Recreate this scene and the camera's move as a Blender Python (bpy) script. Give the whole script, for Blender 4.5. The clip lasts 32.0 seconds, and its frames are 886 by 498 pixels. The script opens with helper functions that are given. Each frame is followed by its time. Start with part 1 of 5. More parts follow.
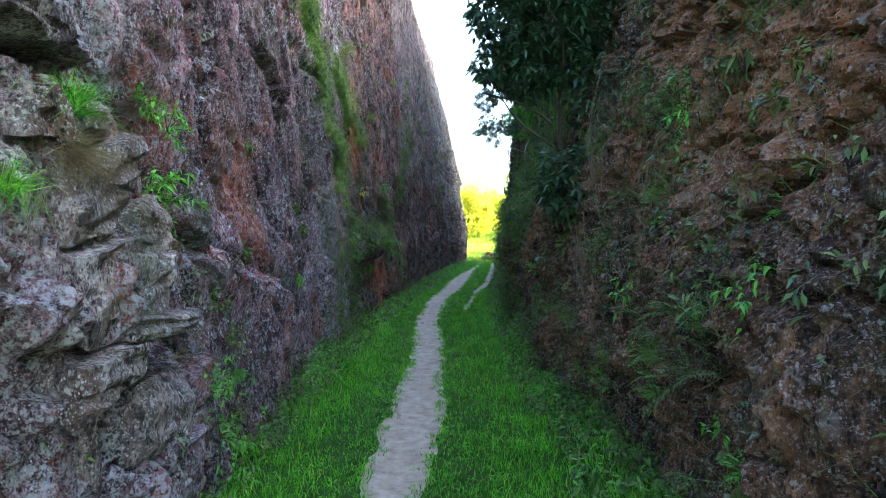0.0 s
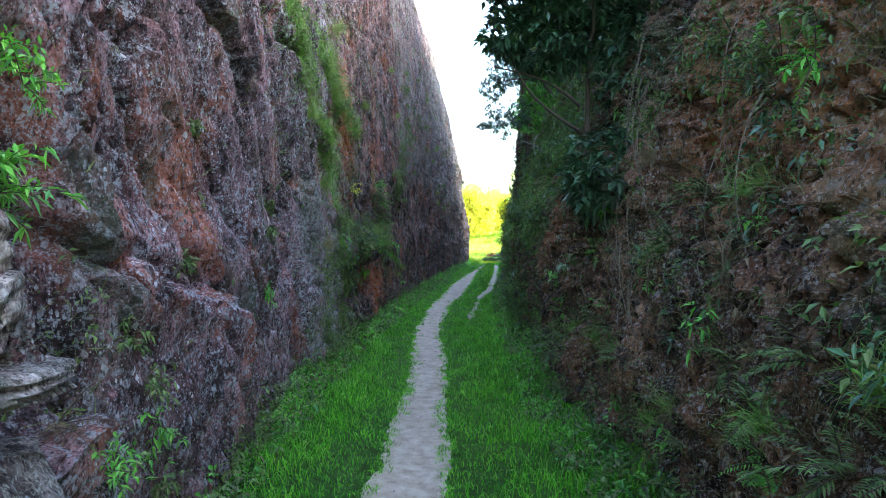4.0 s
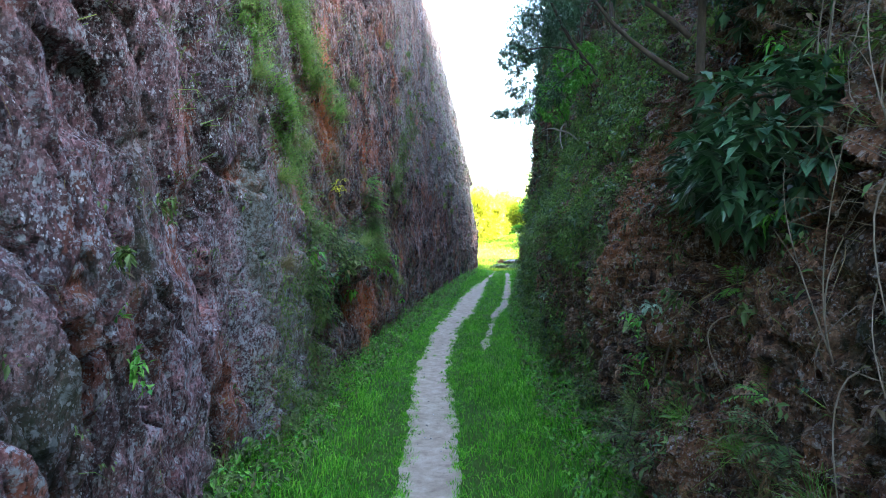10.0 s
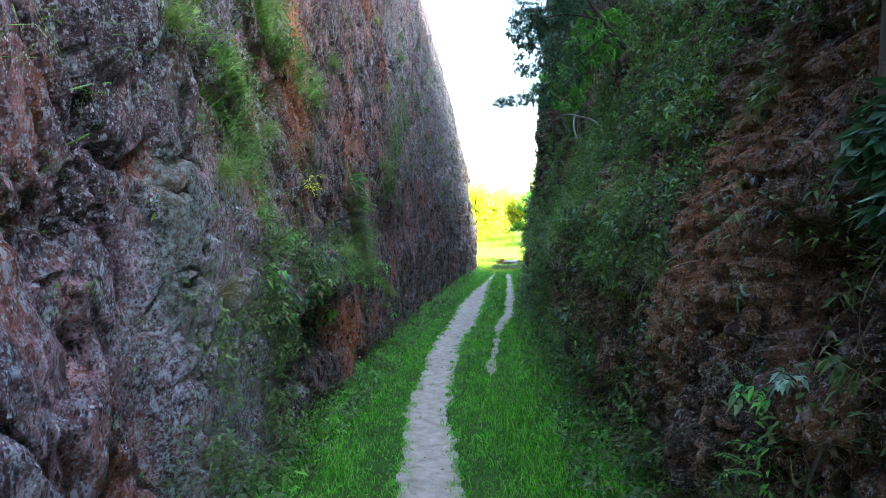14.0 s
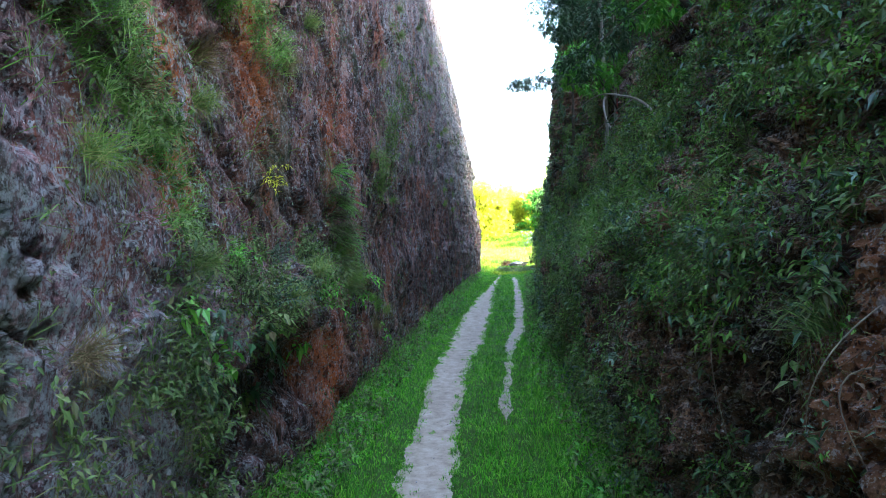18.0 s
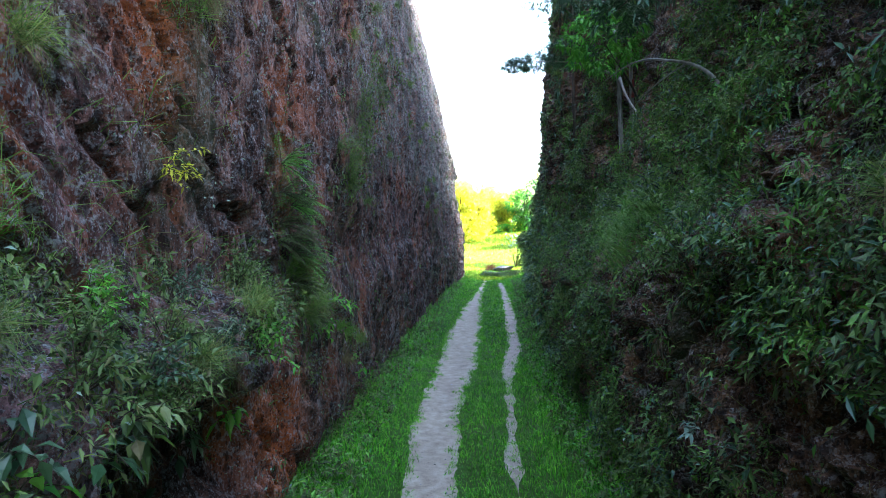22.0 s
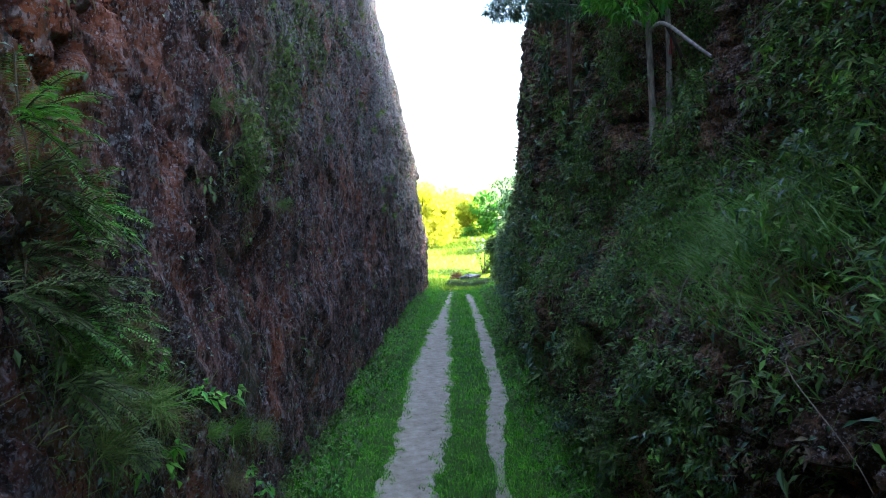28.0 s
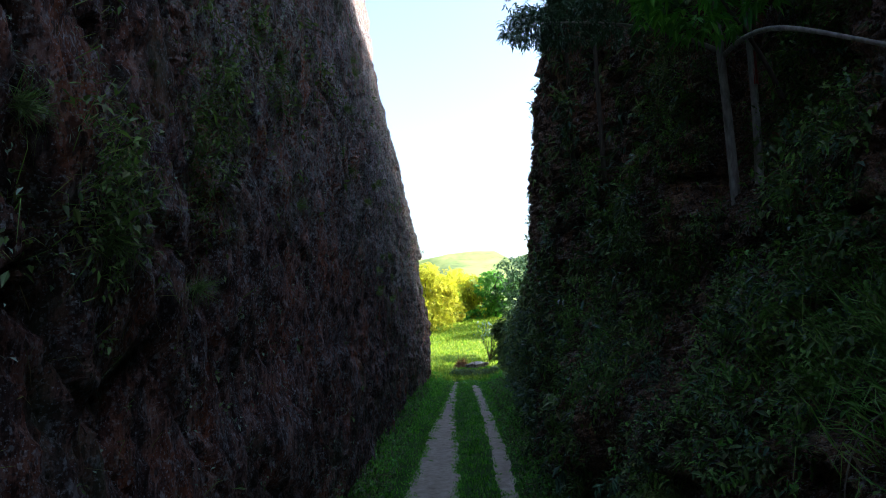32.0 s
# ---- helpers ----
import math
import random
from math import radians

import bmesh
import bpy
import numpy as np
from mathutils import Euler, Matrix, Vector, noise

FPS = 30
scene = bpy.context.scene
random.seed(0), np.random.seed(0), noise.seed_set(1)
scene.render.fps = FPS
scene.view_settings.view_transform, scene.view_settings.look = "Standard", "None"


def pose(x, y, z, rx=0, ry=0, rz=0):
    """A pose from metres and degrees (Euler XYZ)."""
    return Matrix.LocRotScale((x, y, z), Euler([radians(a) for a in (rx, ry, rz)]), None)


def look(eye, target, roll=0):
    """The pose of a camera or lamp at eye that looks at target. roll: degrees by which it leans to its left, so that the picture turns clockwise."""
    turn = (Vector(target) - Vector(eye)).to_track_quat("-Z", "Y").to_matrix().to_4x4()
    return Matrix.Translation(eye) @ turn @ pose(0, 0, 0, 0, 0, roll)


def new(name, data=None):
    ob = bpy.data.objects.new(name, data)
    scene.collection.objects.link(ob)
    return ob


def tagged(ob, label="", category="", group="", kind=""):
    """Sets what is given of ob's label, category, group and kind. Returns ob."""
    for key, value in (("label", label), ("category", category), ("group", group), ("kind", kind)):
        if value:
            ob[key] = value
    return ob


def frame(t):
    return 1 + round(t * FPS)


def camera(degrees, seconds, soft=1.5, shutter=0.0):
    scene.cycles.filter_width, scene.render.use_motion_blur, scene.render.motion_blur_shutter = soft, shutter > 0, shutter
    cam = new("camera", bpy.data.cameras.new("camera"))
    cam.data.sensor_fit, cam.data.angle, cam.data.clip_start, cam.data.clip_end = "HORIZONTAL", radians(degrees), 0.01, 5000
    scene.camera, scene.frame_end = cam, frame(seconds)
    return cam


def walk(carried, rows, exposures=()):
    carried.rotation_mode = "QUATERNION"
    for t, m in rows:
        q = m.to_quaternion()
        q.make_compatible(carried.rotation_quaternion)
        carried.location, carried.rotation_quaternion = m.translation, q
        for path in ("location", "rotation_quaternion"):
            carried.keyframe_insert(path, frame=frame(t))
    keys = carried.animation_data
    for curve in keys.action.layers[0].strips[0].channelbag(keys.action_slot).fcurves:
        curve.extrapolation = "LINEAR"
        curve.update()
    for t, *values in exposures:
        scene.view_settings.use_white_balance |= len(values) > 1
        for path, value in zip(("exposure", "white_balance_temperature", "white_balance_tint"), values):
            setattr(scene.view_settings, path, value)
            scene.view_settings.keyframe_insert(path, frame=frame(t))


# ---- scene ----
cam = camera(70, 32.0, soft=0.5)
PATH = [
    (0, (0.679, 0.411, 2.762), (0.612, 2.409, 2.707), 0.1),
    (0.5, (0.675, 0.665, 2.764), (0.604, 2.663, 2.712), 0.1),
    (1, (0.649, 0.91, 2.766), (0.582, 2.908, 2.713), 0.1),
    (1.5, (0.625, 1.15, 2.774), (0.561, 3.149, 2.719), 0.1),
    (2, (0.601, 1.407, 2.777), (0.54, 3.405, 2.721), 0.0),
    (2.5, (0.595, 1.657, 2.776), (0.533, 3.655, 2.723), -0.0),
    (3, (0.586, 1.91, 2.805), (0.523, 3.908, 2.746), -0.1),
    (3.5, (0.578, 2.169, 2.809), (0.514, 4.167, 2.751), 0.0),
    (5.5, (0.574, 3.336, 2.83), (0.486, 5.334, 2.779), 0.4),
    (6, (0.434, 3.714, 2.862), (0.368, 5.712, 2.808), 0.2),
    (6.5, (0.451, 4.07, 2.866), (0.374, 6.068, 2.814), 0.2),
    (7, (0.448, 4.445, 2.881), (0.368, 6.443, 2.83), 0.4),
    (7.5, (0.432, 4.81, 2.89), (0.351, 6.807, 2.842), 0.4),
    (8, (0.404, 5.135, 2.911), (0.324, 7.133, 2.862), 0.3),
    (8.5, (0.391, 5.475, 2.92), (0.31, 7.473, 2.871), 0.2),
    (9, (0.363, 5.795, 2.937), (0.288, 7.793, 2.885), 0.1),
    (9.5, (0.371, 6.098, 2.943), (0.29, 8.096, 2.895), 0.2),
    (10, (0.379, 6.397, 2.957), (0.29, 8.394, 2.911), 0.2),
    (10.5, (0.37, 6.671, 2.977), (0.282, 8.668, 2.932), 0.2),
    (11, (0.339, 6.984, 2.994), (0.253, 8.981, 2.947), 0.2),
    (11.5, (0.331, 7.29, 3.009), (0.247, 9.288, 2.963), 0.2),
    (12, (0.314, 7.59, 3.018), (0.232, 9.588, 2.977), 0.2),
    (12.5, (0.269, 7.896, 3.055), (0.192, 9.894, 3.008), 0.1),
    (13, (0.257, 8.224, 3.095), (0.178, 10.222, 3.042), -0.0),
    (13.5, (0.255, 8.539, 3.116), (0.176, 10.536, 3.062), -0.2),
    (14, (0.241, 8.853, 3.134), (0.162, 10.85, 3.08), -0.2),
    (14.5, (0.206, 9.181, 3.154), (0.126, 11.179, 3.101), -0.1),
    (16.5, (0.134, 10.597, 3.261), (0.052, 12.594, 3.202), 0.5),
    (17, (0.125, 10.927, 3.293), (0.04, 12.924, 3.23), 0.5),
    (17.5, (0.09, 11.267, 3.301), (0.006, 13.264, 3.239), 0.5),
    (18, (0.067, 11.612, 3.315), (-0.016, 13.61, 3.252), 0.4),
    (18.5, (0.037, 11.963, 3.328), (-0.044, 13.96, 3.266), 0.3),
    (19, (0.018, 12.305, 3.345), (-0.061, 14.303, 3.283), 0.3),
    (19.5, (-0.016, 12.654, 3.366), (-0.092, 14.651, 3.303), 0.2),
    (20, (-0.062, 12.984, 3.385), (-0.131, 14.982, 3.323), 0.2),
    (20.5, (-0.092, 13.308, 3.394), (-0.142, 15.306, 3.332), 0.1),
    (21, (-0.135, 13.623, 3.4), (-0.155, 15.622, 3.339), 0.0),
    (21.5, (-0.17, 13.955, 3.401), (-0.183, 15.954, 3.342), 0.0),
    (22, (-0.187, 14.291, 3.419), (-0.204, 16.29, 3.361), -0.0),
    (22.5, (-0.202, 14.612, 3.44), (-0.209, 16.611, 3.382), -0.1),
    (23, (-0.21, 14.935, 3.457), (-0.207, 16.935, 3.4), -0.2),
    (23.5, (-0.213, 15.275, 3.478), (-0.2, 17.274, 3.421), -0.4),
    (24, (-0.243, 15.674, 3.52), (-0.223, 17.673, 3.457), -0.1),
    (24.5, (-0.264, 16.056, 3.55), (-0.213, 18.055, 3.486), -0.1),
    (25, (-0.239, 16.439, 3.566), (-0.152, 18.436, 3.503), -0.0),
    (25.5, (-0.221, 16.817, 3.601), (-0.121, 18.813, 3.536), -0.0),
    (27.5, (-0.227, 18.29, 3.6), (-0.123, 20.286, 3.548), -0.4),
    (28, (-0.187, 18.687, 3.627), (-0.083, 20.684, 3.575), -0.5),
    (28.5, (-0.157, 19.077, 3.637), (-0.055, 21.074, 3.587), -0.5),
    (29, (-0.131, 19.479, 3.655), (-0.028, 21.476, 3.606), -0.6),
    (29.5, (-0.11, 19.859, 3.682), (-0.006, 21.856, 3.634), -0.5),
    (30, (-0.126, 20.233, 3.708), (-0.014, 22.23, 3.675), -0.5),
    (30.5, (-0.121, 20.589, 3.733), (-0.007, 22.585, 3.739), -0.5),
    (31, (-0.147, 20.945, 3.757), (-0.024, 22.939, 3.83), -0.5),
    (31.5, (-0.171, 21.289, 3.79), (-0.042, 23.28, 3.927), -0.5),
    (32, (-0.058, 21.536, 3.768), (0.037, 23.523, 3.973), -0.6),
]
EXPOSURES = [(t, stops, 5950, 10) for t, stops in ((0, 3.9), (6, 4.33), (16, 4.52), (24, 4.32), (28, 4.0), (30, 3.45), (31, 2.8), (32, 2.25))]
walk(cam, [(t, look(eye, target, roll)) for t, eye, target, roll in PATH], EXPOSURES)

# ---- light: open sky above the cut, low sun from the right that only reaches the clearing ----
SUN_ELEV, SUN_AZ = 24.0, 96.0
world = bpy.data.worlds.new("sky")
scene.world = world
world.use_nodes = True
wn = world.node_tree
sky = wn.nodes.new("ShaderNodeTexSky")
sky.sky_type = "NISHITA"
sky.sun_disc = False
sky.sun_elevation, sky.sun_rotation = radians(SUN_ELEV), radians(SUN_AZ)
sky.dust_density, sky.air_density, sky.ozone_density = 4.5, 1.0, 1.0
back = wn.nodes["Background"]
back.inputs["Strength"].default_value = 0.15
wn.links.new(sky.outputs[0], back.inputs["Color"])
sun_data = bpy.data.lights.new("sun", "SUN")
sun_data.energy, sun_data.angle, sun_data.color = 5.0, radians(0.5), (1.0, 0.93, 0.80)
sun = new("sun", sun_data)
to_sun = Vector((math.sin(radians(SUN_AZ)) * math.cos(radians(SUN_ELEV)),
                 math.cos(radians(SUN_AZ)) * math.cos(radians(SUN_ELEV)), math.sin(radians(SUN_ELEV))))
sun.matrix_world = look(to_sun * 200, (0, 0, 0))

# ---- noise on arrays ----
RNG = np.random.RandomState(7)


def hashed(ix, iy, seed):
    h = (ix.astype(np.int64) * 374761393 + iy.astype(np.int64) * 668265263 + seed * 974634777) & 0xFFFFFFFF
    h = ((h ^ (h >> 13)) * 1274126177) & 0xFFFFFFFF
    h = ((h ^ (h >> 16)) * 2246822519) & 0xFFFFFFFF
    return ((h ^ (h >> 15)) & 0xFFFFFF) / float(0xFFFFFF)


def vnoise(x, y, seed=0):
    """Smooth value noise, -1 to 1."""
    ix, iy = np.floor(x), np.floor(y)
    fx, fy = x - ix, y - iy
    fx, fy = fx * fx * (3 - 2 * fx), fy * fy * (3 - 2 * fy)
    a, b = hashed(ix, iy, seed), hashed(ix + 1, iy, seed)
    c, d = hashed(ix, iy + 1, seed), hashed(ix + 1, iy + 1, seed)
    return 2 * ((a * (1 - fx) + b * fx) * (1 - fy) + (c * (1 - fx) + d * fx) * fy) - 1


def fbm(x, y, seed=0, octaves=4, gain=0.5):
    total, amp, norm = 0.0, 1.0, 0.0
    for n in range(octaves):
        total = total + amp * vnoise(x * 2**n + 17.3 * n, y * 2**n - 9.1 * n, seed + n)
        norm += amp
        amp *= gain
    return total / norm


def cells(x, y, seed=0, jitter=0.9):
    """Blocks: a random value for each, and how deep inside its edge a place lies."""
    ix, iy = np.floor(x), np.floor(y)
    best = np.full(np.shape(x), 9.0)
    second = np.full(np.shape(x), 9.0)
    who = np.zeros(np.shape(x))
    tx, ty = np.zeros(np.shape(x)), np.zeros(np.shape(x))
    for dx in (-1, 0, 1):
        for dy in (-1, 0, 1):
            cx, cy = ix + dx, iy + dy
            px = cx + 0.5 + jitter * (hashed(cx, cy, seed) - 0.5)
            py = cy + 0.5 + jitter * (hashed(cx, cy, seed + 1) - 0.5)
            d = np.hypot(x - px, y - py)
            near = d < best
            second = np.where(near, best, np.minimum(second, d))
            who = np.where(near, hashed(cx, cy, seed + 2), who)
            tx, ty = np.where(near, x - px, tx), np.where(near, y - py, ty)
            best = np.minimum(best, d)
    return who, second - best, tx, ty


def ease(a, b, v):
    u = np.clip((np.asarray(v, float) - a) / (b - a), 0, 1)
    return u * u * (3 - 2 * u)


def bump(v, a, b, soft):
    return ease(a - soft, a + soft, v) * (1 - ease(b - soft, b + soft, v))


def curve(pairs):
    ys, xs = np.array(pairs, float).T
    return lambda y: np.interp(y, ys, xs)


# ---- the plan: the cut runs along +y ----
left_base = curve([(-14, -2.4), (3, -2.35), (9, -2.38), (14, -2.5), (18, -2.42), (21, -2.15), (24, -2.08), (28, -1.95), (32, -1.62), (34.5, -1.36),
                   (36.5, -1.26), (41, -1.0), (47, -0.66), (52, -0.1), (60, 0.75), (66, 1.3)])
right_base = curve([(-14, 2.9), (6, 2.62), (8.5, 2.66), (10.5, 2.38), (13, 2.30), (15, 2.34), (18.5, 2.27), (26, 2.4), (31, 2.65), (37, 3.12),
                    (43, 3.6), (49, 4.25), (56, 4.7), (60, 5.1), (66, 6.1)])
path_mid = curve([(-14, 0.1), (6.8, -0.08), (10.3, -0.05), (13.5, -0.12), (16.6, -0.22), (20, -0.5), (22, -0.44), (26, -0.38),
                  (28.7, -0.15), (30.3, 0.02), (33.2, 0.2), (36.7, 0.46), (42.5, 0.87), (48, 1.39), (54.7, 2.05), (58, 2.4)])
path_half = curve([(-14, 0.38), (6.8, 0.39), (10.3, 0.46), (13.5, 0.41), (16.6, 0.39), (20, 0.42), (22, 0.39), (26, 0.44),
                   (28.7, 0.47), (30.3, 0.52), (33.2, 0.60), (36.7, 0.60), (42, 0.46), (48, 0.27), (54, 0.18), (58, 0.1)])
rut_mid = curve([(20, 0.62), (23.7, 0.78), (25.3, 0.93), (29.5, 1.25), (33, 1.78), (36, 1.99), (40, 2.32), (48, 2.80), (54, 3.12), (57, 3.2)])


def rut_half(y):
    worn = bump(y, 22.9, 24.3, 0.35) + bump(y, 25.1, 25.7, 0.25) + bump(y, 26.7, 27.5, 0.25) + bump(y, 28.8, 55.0, 0.4)
    return (0.21 + 0.08 * fbm(y * 0.9, y * 0 + 3.3, 41, 4)) * (0.5 + 0.5 * worn) * ease(22.3, 23.2, y) * (0.62 + 0.38 * ease(27, 30, y))


def rut_bare(x, y):
    """Above 0 where the rut is worn bare, below where grass has closed over it."""
    shown = bump(y, 22.6, 24.4, 0.5) + bump(y, 24.9, 25.8, 0.4) + bump(y, 26.5, 27.5, 0.4) + bump(y, 28.5, 56.0, 0.5)
    return shown - 0.55 + 0.55 * fbm(x * 3.5, y * 1.6, 47, 3)


def ground_z(x, y):
    far = ease(58, 110, y)
    z = 0.02 * fbm(x * 0.9, y * 0.9, 21, 3) + 0.6 * far + (2.0 + 0.09 * np.clip(x, -6, 9)) * ease(69, 90, y)
    z = z + 0.12 * ease(0.9, 2.6, np.abs(x - 0.5 * (left_base(y) + right_base(y)))) * (1 - ease(56, 66, y))
    z = z + 0.42 * np.exp(-((x - 3.75) / 1.35) ** 4 - ((y - 61.4) / 1.1) ** 4)
    z = z - 0.05 * np.exp(-((x - path_mid(y)) / 0.45) ** 2) * (1 - ease(56, 66, y))
    return z


def left_x(y, z):
    """The left rock face: nearly upright, in steep slabs, with two shoulders that stand out."""
    warp = 0.5 * fbm(y * 0.35, z * 0.35, 5, 3)
    far_lean = np.interp(z, [0, 2, 6.7, 8.4, 10.9, 13.9, 16, 19.5, 24], [0.25, 0.25, -0.42, -0.62, -1.2, -1.8, -2.5, -3.1, -3.8])
    x = left_base(y) - 0.09 * np.clip(z - 0.8, 0, 4.5) * bump(y, 17, 24, 1.5) + far_lean * ease(22, 58, y) - 0.06 * np.maximum(z - 6, 0) * (1 - ease(22, 58, y))
    x = x + 0.12 * fbm(y * 0.28, z * 0.12, 11, 3)
    # the foot stands out under a face that lies back a little
    x = x + (1 - ease(2.2, 3.3, z)) * (0.20 * bump(y, 6.8, 13.2, 0.5) + 0.18 * bump(y, 24.0, 31.5, 1.0)) - 0.12 * bump(y, 7.6, 9.8, 0.4) * ease(2.6, 3.4, z)
    # dark overhung niche
    x = x - 0.20 * bump(y + 0.35 * (z - 3.8), 10.2, 11.7, 0.2) * bump(z + 0.12 * vnoise(y * 3, z * 2, 39), 3.62, 4.25, 0.10)
    s = y * 1.0 + 0.34 * z + warp
    rough, rough2 = fbm(y * 2.6, z * 1.7, 41, 4, 0.65), fbm(y * 2.6, z * 1.7, 43, 4, 0.65)
    who, edge, tx, ty = cells(s * 0.85 + 0.20 * rough, z * 0.36 + 0.25 * s + 0.14 * rough2, 3)
    calm = 1 - 0.5 * ease(21, 26, y)
    x = x + calm * ((0.24 * (who - 0.45) + (0.24 + 0.16 * (1 - ease(13, 16, y))) * tx * (who - 0.3)) * ease(0.0, 0.18, edge) - 0.20 * (1 - ease(0.0, 0.16, edge)))
    who2, edge2, tx2, ty2 = cells(s * 2.3 + 3 + 0.35 * rough2, z * 0.8 + 0.35 * s + 0.25 * rough, 8)
    x = x + (0.35 + 0.65 * calm) * ((0.075 * (who2 - 0.4) + 0.10 * tx2 * (who2 - 0.2)) * ease(0.0, 0.36, edge2) - 0.07 * (1 - ease(0.0, 0.34, edge2)))
    x = x + 0.035 * fbm(s * 5.0, z * 2.2, 31, 4, 0.65) - 0.08 * ease(0.06, 0.0, np.abs(fbm(s * 0.9, z * 0.16, 37, 3))) + ease(20, 26, y) * (0.05 * fbm(y * 7, z * 0.9, 33, 2) + 0.16 * fbm(y * 1.5, z * 0.9, 35, 4) + 0.22 * ease(30, 40, y) * fbm(y * 0.6, z * 0.8, 36, 4, 0.65))
    # fine flakes
    who3, edge3, tx3, ty3 = cells(s * 6.5 + 1, z * 3.2 + 1.1 * s, 14)
    x = x + (0.030 * (who3 - 0.5) + 0.075 * tx3 * (who3 - 0.3) + 0.03 * ty3) * ease(0.0, 0.40, edge3) - 0.012 * (1 - ease(0.0, 0.40, edge3))
    # first shoulder, of stacked blocks
    x = x - 0.5 * bump(y, 5.9, 6.75, 0.22) * ease(1.5, 1.9, z) * (1 - ease(3.4, 4.4, z))
    top = 5.2 + 0.2 * vnoise(y * 1.3, y * 0, 61)
    zw = z + 0.06 * vnoise(y * 1.7, z * 1.2, 63) + 0.08 * (y - 5.6)
    end = np.interp(zw, [0, 0.34, 1.0, 1.55, 1.64, 1.86, 1.96, 2.1, 2.47, 2.8, 3.65, 3.9, 5.2], [6.5, 6.3, 6.0, 5.98, 5.5, 5.5, 5.93, 5.88, 5.68, 5.58, 5.22, 5.05, 4.6])
    front = np.interp(zw, [0, 1.0, 1.56, 1.64, 1.86, 1.94, 2.06, 2.5, 2.8, 3.1, 3.70, 3.75, 3.90, 3.95, 4.30, 4.35, 4.5, 4.55, 5.3],
                      [-1.80, -1.84, -1.88, -2.06, -2.04, -1.80, -1.75, -1.74, -1.82, -1.92, -2.03, -2.32, -2.32, -2.03, -2.10, -2.40, -2.40, -2.14, -2.4])
    out = bump(y + 0.05 * vnoise(z * 5, z * 0, 65), -3.0, end, 0.05) * (1 - ease(top - 0.05, top + 0.08, z))
    s1 = y * 1.0 + 0.42 * z
    b1, e1, u1, v1 = cells(s1 * 1.9 + 0.40 * rough, z * 0.75 - 0.5 * y + 0.30 * rough2, 71)
    b3, e3, u3, v3 = cells(s1 * 4.6 + 0.5 * rough2, z * 2.4 - 1.2 * y + 0.4 * rough, 73)
    b4, e4, u4, v4 = cells(s1 * 10.0, z * 6.5 - 2.0 * y, 74)
    chip = ((0.28 * (b1 - 0.5) + 0.20 * u1 * (b1 - 0.75) + 0.10 * v1) * ease(0, 0.24, e1) - 0.15 * (1 - ease(0, 0.22, e1)) + (0.07 * (b3 - 0.5) + 0.10 * v3 + 0.06 * u3) * ease(0, 0.5, e3) - 0.05 * (1 - ease(0, 0.5, e3))
            + (0.03 * (b4 - 0.5) + 0.05 * v4) * ease(0, 0.4, e4))
    # a rusty block stands behind its foot
    out_b = bump(y, 5.5, 6.9, 0.06) * (1 - ease(1.42, 1.5, z + 0.1 * (y - 6.4)))
    x = x * (1 - out_b) + out_b * (np.maximum(x, -1.98) + 0.6 * chip)
    x = x * (1 - out) + out * (front + chip * ease(0.02, 0.25, end - y) + 0.05 * rough + 0.035 * fbm(y * 6, z * 6, 67, 4, 0.7))
    # second shoulder, with a ledge behind it
    out2 = bump(y, 14.4, 17.4 - 0.05 * z, 0.35) * (1 - ease(3.0, 5.0, z + 0.3 * (y - 16)))
    b2, e2, u2, v2 = cells(y * 1.3 + 0.6 * rough, z * 1.9 + 0.8 * y + 0.6 * rough2, 75)
    x = np.maximum(x, x + out2 * (-2.2 - 0.05 * z - x)) + out2 * ((0.13 * (b2 - 0.4) + 0.08 * v2) * ease(0, 0.3, e2) + 0.05 * rough - 0.06 * (1 - ease(0, 0.28, e2)))
    lip = z + 0.25 * vnoise(y * 2, z * 2, 77)
    x = x + bump(y, 17.4, 20.4, 0.3) * (0.55 * bump(lip, 2.0, 2.7, 0.2) - 0.22 * bump(lip, 0.9, 1.8, 0.25) + 0.12 * (1 - ease(0.6, 0.9, lip)))
    # overhang line and low hollow in the flat face beyond
    x = x - 0.03 * bump(y, 19.5, 24.0, 0.5) * bump(z + 0.04 * (y - 21), 3.45, 3.75, 0.10)
    x = x - 0.12 * bump(y, 22.2, 24.5, 0.5) * (1 - ease(0.2, 0.7, z))
    return x


